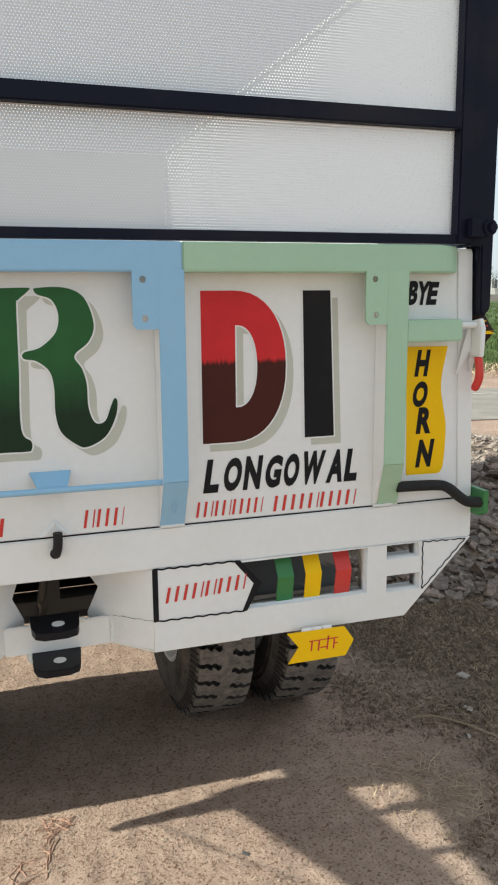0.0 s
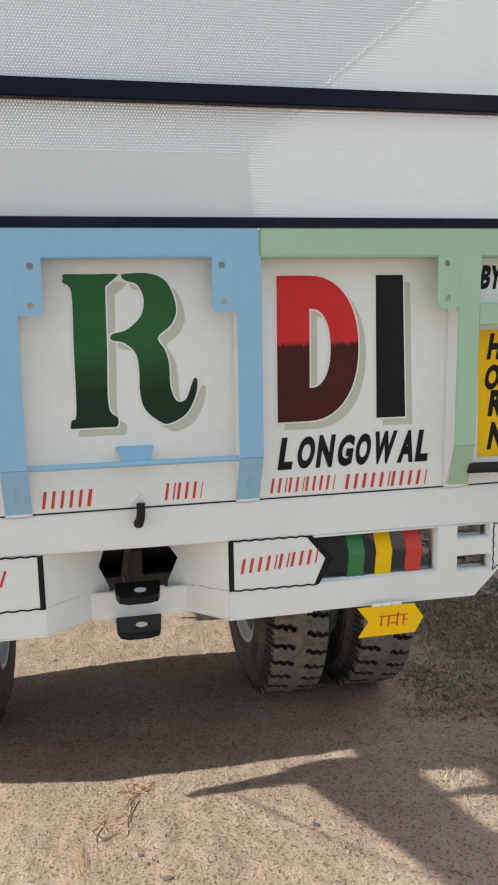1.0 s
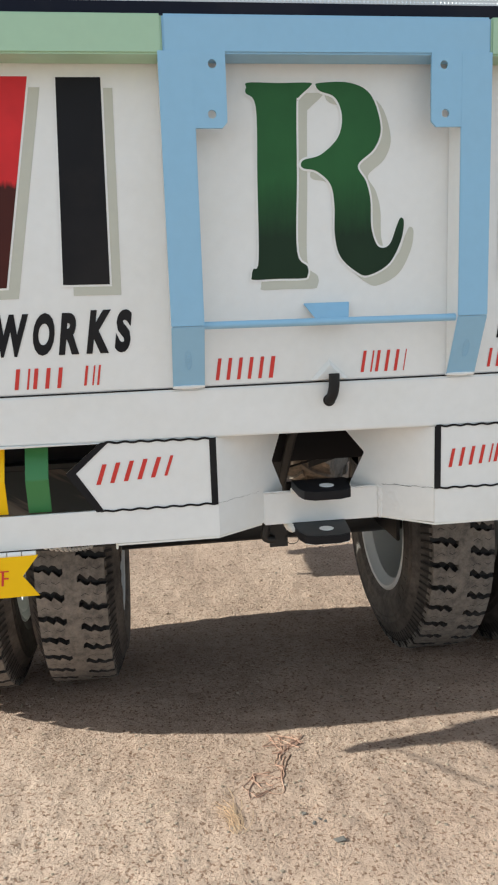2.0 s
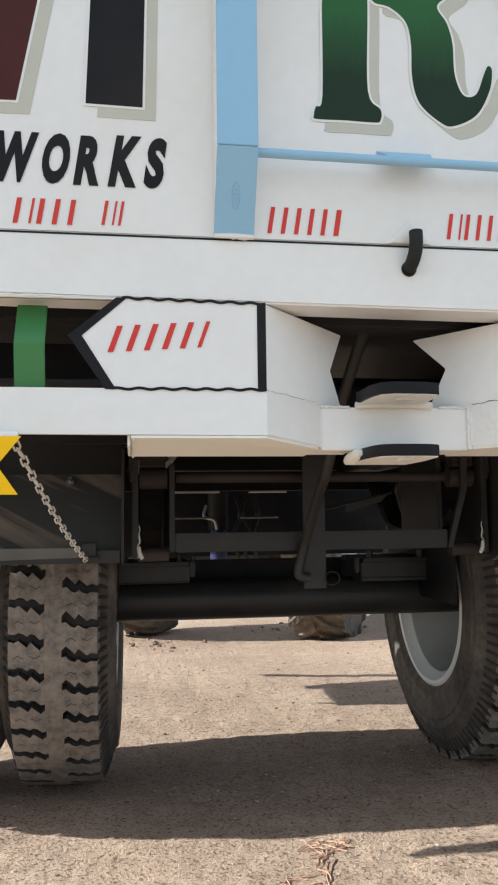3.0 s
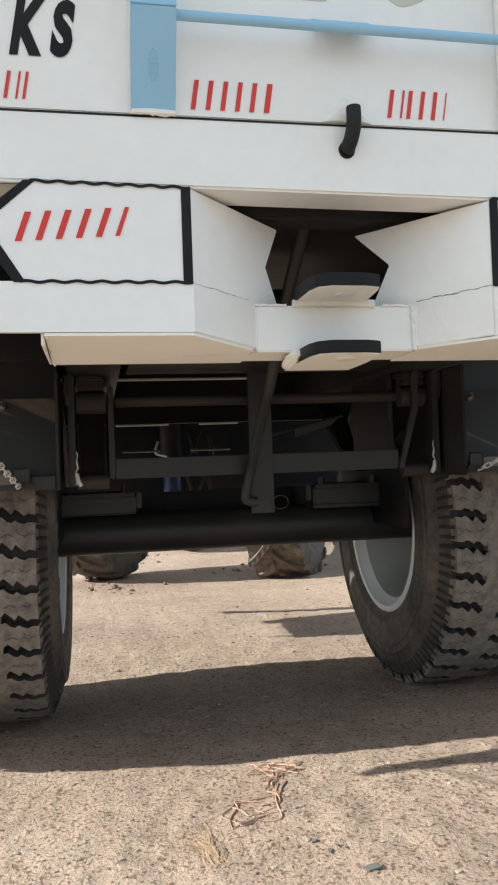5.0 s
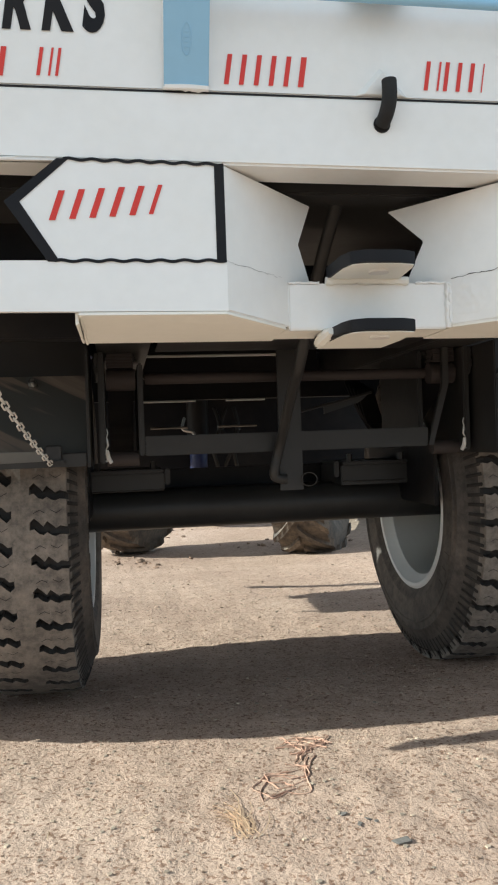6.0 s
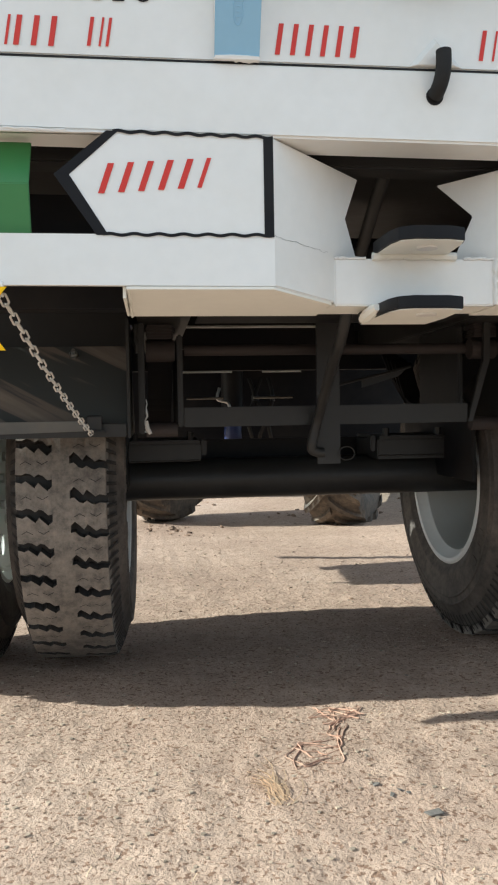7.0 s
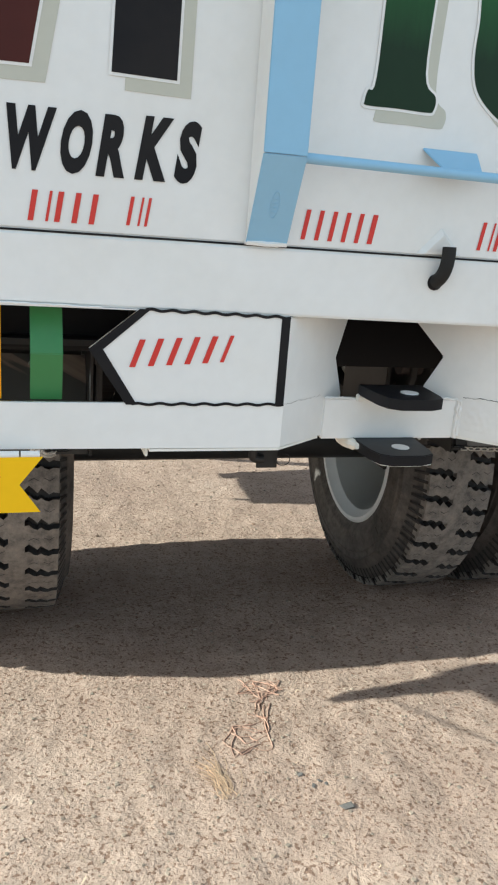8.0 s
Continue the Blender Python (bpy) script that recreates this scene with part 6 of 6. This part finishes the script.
cord("bent_wire", rounded([(1.278, 0.741, 0.004), (1.36, 0.70, 0.012), (1.44, 0.60, 0.008), (1.52, 0.47, 0.004), (1.60, 0.41, 0.006), (1.75, 0.36, 0.004)], 5, False), 0.0035, STRAW, "pale bent stalk on littered soil", "stalk")


cord("bent_stalk", rounded([(1.30, 0.70, 0.003), (1.36, 0.66, 0.006), (1.33, 0.60, 0.004)], 5, False), 0.0022, STRAW, "short pale stalk on littered soil", "stalk")
cord("bent_stalk", rounded([(1.62, 0.30, 0.004), (1.56, 0.20, 0.010), (1.50, 0.16, 0.004), (1.47, 0.05, 0.004)], 5, False), 0.0020, STRAW, "thin pale stalk on littered soil", "stalk")


def pebble(x, y, s, mat, label, seed, name="stone"):
    r = random.Random(seed)
    me = slab(r, 1.0)
    if len(me.materials):
        me.materials.clear()
    me.materials.append(mat)
    ob = new(name, me)
    ob.matrix_basis = pose(x, y, lumps(x, y) + s * 0.2, r.uniform(-12, 12), r.uniform(-12, 12), r.uniform(0, 360)) @ Matrix.Diagonal((s, s * 0.75, s * 0.45, 1))
    return tagged(ob, label, "stone")


SLATE = mottled("dark_slate", [(0.10, 0.090, 0.082), (0.22, 0.20, 0.182)], 20.0)
pebble(0.040, 0.129, 0.017, SLATE, "small smooth dark grey pebble on sandy earth", 1)
pebble(0.476, 0.240, 0.013, SLATE, "small dark pebble on sandy earth", 2)
for k, (x, y) in enumerate(((-0.005, 0.20), (0.012, 0.208), (0.022, 0.20), (-0.02, 0.235))):
    pebble(x, y, 0.008, SLATE, "tiny dark clinker chip on sandy earth", 3 + k)
PALE = mottled("pale_stone", [(0.30, 0.27, 0.24), (0.45, 0.42, 0.38)], 14.0)
pebble(1.631, 0.951, 0.035, PALE, "pale broken stone on littered soil", 11)
pebble(1.503, 0.723, 0.032, PALE, "pale broken stone on littered soil", 12)
pebble(1.40, 0.56, 0.018, PALE, "pale broken stone on littered soil", 13)

def far_spoil(r):
    along, across = r.gauss(4.0, 0.5), r.uniform(-3.0, 5.0)
    return 1.9 + along * 0.62 + across * 0.78, 1.6 + along * 0.78 - across * 0.62


scatter("far_spoil_stones", 4200, far_spoil, lambda r: 0.010 + 0.035 * r.random() ** 2, SPALL, "grey spoil stones beside the road", "gravel", 28)

# ---- village beyond the field ----
def house(x, y, w, d, h, mat, floors, seed, turn=-33):
    r = random.Random(seed)
    hs = tagged(new("house"), "flat-roofed plastered village house beyond the wheat field", "house")
    bm = bmesh.new()
    box(bm, -w / 2, w / 2, -d / 2, d / 2, 0, h)
    part("wall", bm, mat, hs, "", 0.05)
    bm = bmesh.new()
    for a in ((-w / 2, w / 2, -d / 2, -d / 2 + 0.2), (-w / 2, w / 2, d / 2 - 0.2, d / 2), (-w / 2, -w / 2 + 0.2, -d / 2 + 0.2, d / 2 - 0.2), (w / 2 - 0.2, w / 2, -d / 2 + 0.2, d / 2 - 0.2)):
        box(bm, *a, h, h + 0.8)
    part("parapet", bm, mat, hs)
    if r.random() < 0.7:
        bm = bmesh.new()
        box(bm, -w * 0.3, w * 0.05, -d * 0.2, d * 0.3, h, h + 2.4)
        part("stair_room", bm, mat, hs, "", 0.04)
    n = max(2, int(w / 2.6))
    for f in range(floors):
        for k in range(n):
            if r.random() < 0.2:
                continue
            u = -w / 2 + (k + 0.5) * w / n
            z = f * (h / floors) + 1.0
            bm = bmesh.new()
            box(bm, u - 0.5, u + 0.5, -d / 2 - 0.03, -d / 2 + 0.1, z, z + 1.3)
            wi = part("window", bm, GLASSY, hs, "dark window")
            bm = bmesh.new()
            box(bm, u - 0.65, u + 0.65, -d / 2 - 0.25, -d / 2 - 0.031, z + 1.4, z + 1.5)
            part("shade_slab", bm, mat, wi)
    hs.matrix_basis = pose(x, y, 0, 0, 0, turn)
    return hs


a = Vector((0.565, 0.825, 0))
rv = random.Random(60)
for k in range(38):
    off = a * (256 + 16 * (k % 4) + rv.uniform(-5, 5)) + Vector((a.y, -a.x, 0)) * (-42 + 4.1 * k + rv.uniform(-2, 2))
    floors = rv.choice((1, 2, 2, 3)) + (k % 4 == 3) if k % 4 else 1
    house(off.x, off.y, rv.uniform(5, 9), rv.uniform(6, 9), floors * 3.1 + rv.uniform(-0.3, 0.5), rv.choice((PLASTER, LIMEWASH, BRICKWALL)), floors, 40 + k, rv.uniform(-42, -24))
a = Vector((0.565, 0.825, 0))
bm = bmesh.new()
p, q = a * 235 + Vector((a.y, -a.x, 0)) * -90, a * 235 + Vector((a.y, -a.x, 0)) * 140
side = a * 0.25
ol = [p, q, q + side, p + side]
lo = [bm.verts.new((v.x, v.y, 0)) for v in ol]
hi = [bm.verts.new((v.x, v.y, 1.9)) for v in ol]
bm.faces.new(hi)
for i in range(4):
    bm.faces.new((lo[i], lo[(i + 1) % 4], hi[(i + 1) % 4], hi[i]))
tagged(part("boundary_wall", bm, BRICKWALL), "long low brick boundary wall before the village", "wall", kind="structure")

goal = tagged(new("goal_frame"), "thin pale goal frame standing at the field edge", "goal")
for k, pt in enumerate((((-1.2, 0, 0), (-1.2, 0, 3.2)), ((1.2, 0, 0), (1.2, 0, 3.2)))):
    part_tube("goal_upright", pt, 0.05, PLASTER, goal)
part_tube("goal_crossbar", ((-1.2, 0, 3.2), (1.2, 0, 3.2)), 0.05, PLASTER, goal)
gp = a * 112 + Vector((a.y, -a.x, 0)) * 0.5
goal.matrix_basis = pose(gp.x, gp.y, 0, 0, 0, -33)


def tree(x, y, h, seed):
    r = random.Random(seed)
    tr = tagged(new("tree"), "dusty broad-leaved tree among the village houses", "tree")
    bm = bmesh.new()
    tube(bm, [(0, 0, 0), (0.1, 0, h * 0.25), (0, 0.1, h * 0.5)], [0.3, 0.22, 0.12], 8)
    for k in range(5):
        an = k * 1.3
        tube(bm, [(0.05, 0, h * 0.3), (math.cos(an) * h * 0.2, math.sin(an) * h * 0.2, h * 0.6)], [0.1, 0.04], 6)
    part("trunk", bm, BARK, tr)
    verts, faces = [], []
    for k in range(700):
        v = Vector((r.gauss(0, 1), r.gauss(0, 1), r.gauss(0, 0.8)))
        v = v.normalized() * r.random() ** 0.4
        p = Vector((v.x * h * 0.34, v.y * h * 0.34, h * 0.66 + v.z * h * 0.32)) * (1 + 0.2 * noise.noise(v * 3))
        i = len(verts)
        for q in range(3):
            verts.append(tuple(p + Vector((r.uniform(-.28, .28), r.uniform(-.28, .28), r.uniform(-.28, .28)))))
        faces.append((i, i + 1, i + 2))
    me = bpy.data.meshes.new("crown")
    me.from_pydata(verts, [], faces)
    link("crown", me, LEAF, tr)
    tr.matrix_basis = pose(x, y, 0)


for k, (s, dist, h) in enumerate(((12, 252, 8.5), (25, 256, 10), (-8, 258, 9), (38, 262, 10), (50, 250, 8), (2, 290, 12), (31, 292, 13))):
    p = a * dist + Vector((a.y, -a.x, 0)) * s
    tree(p.x, p.y, h, 70 + k)
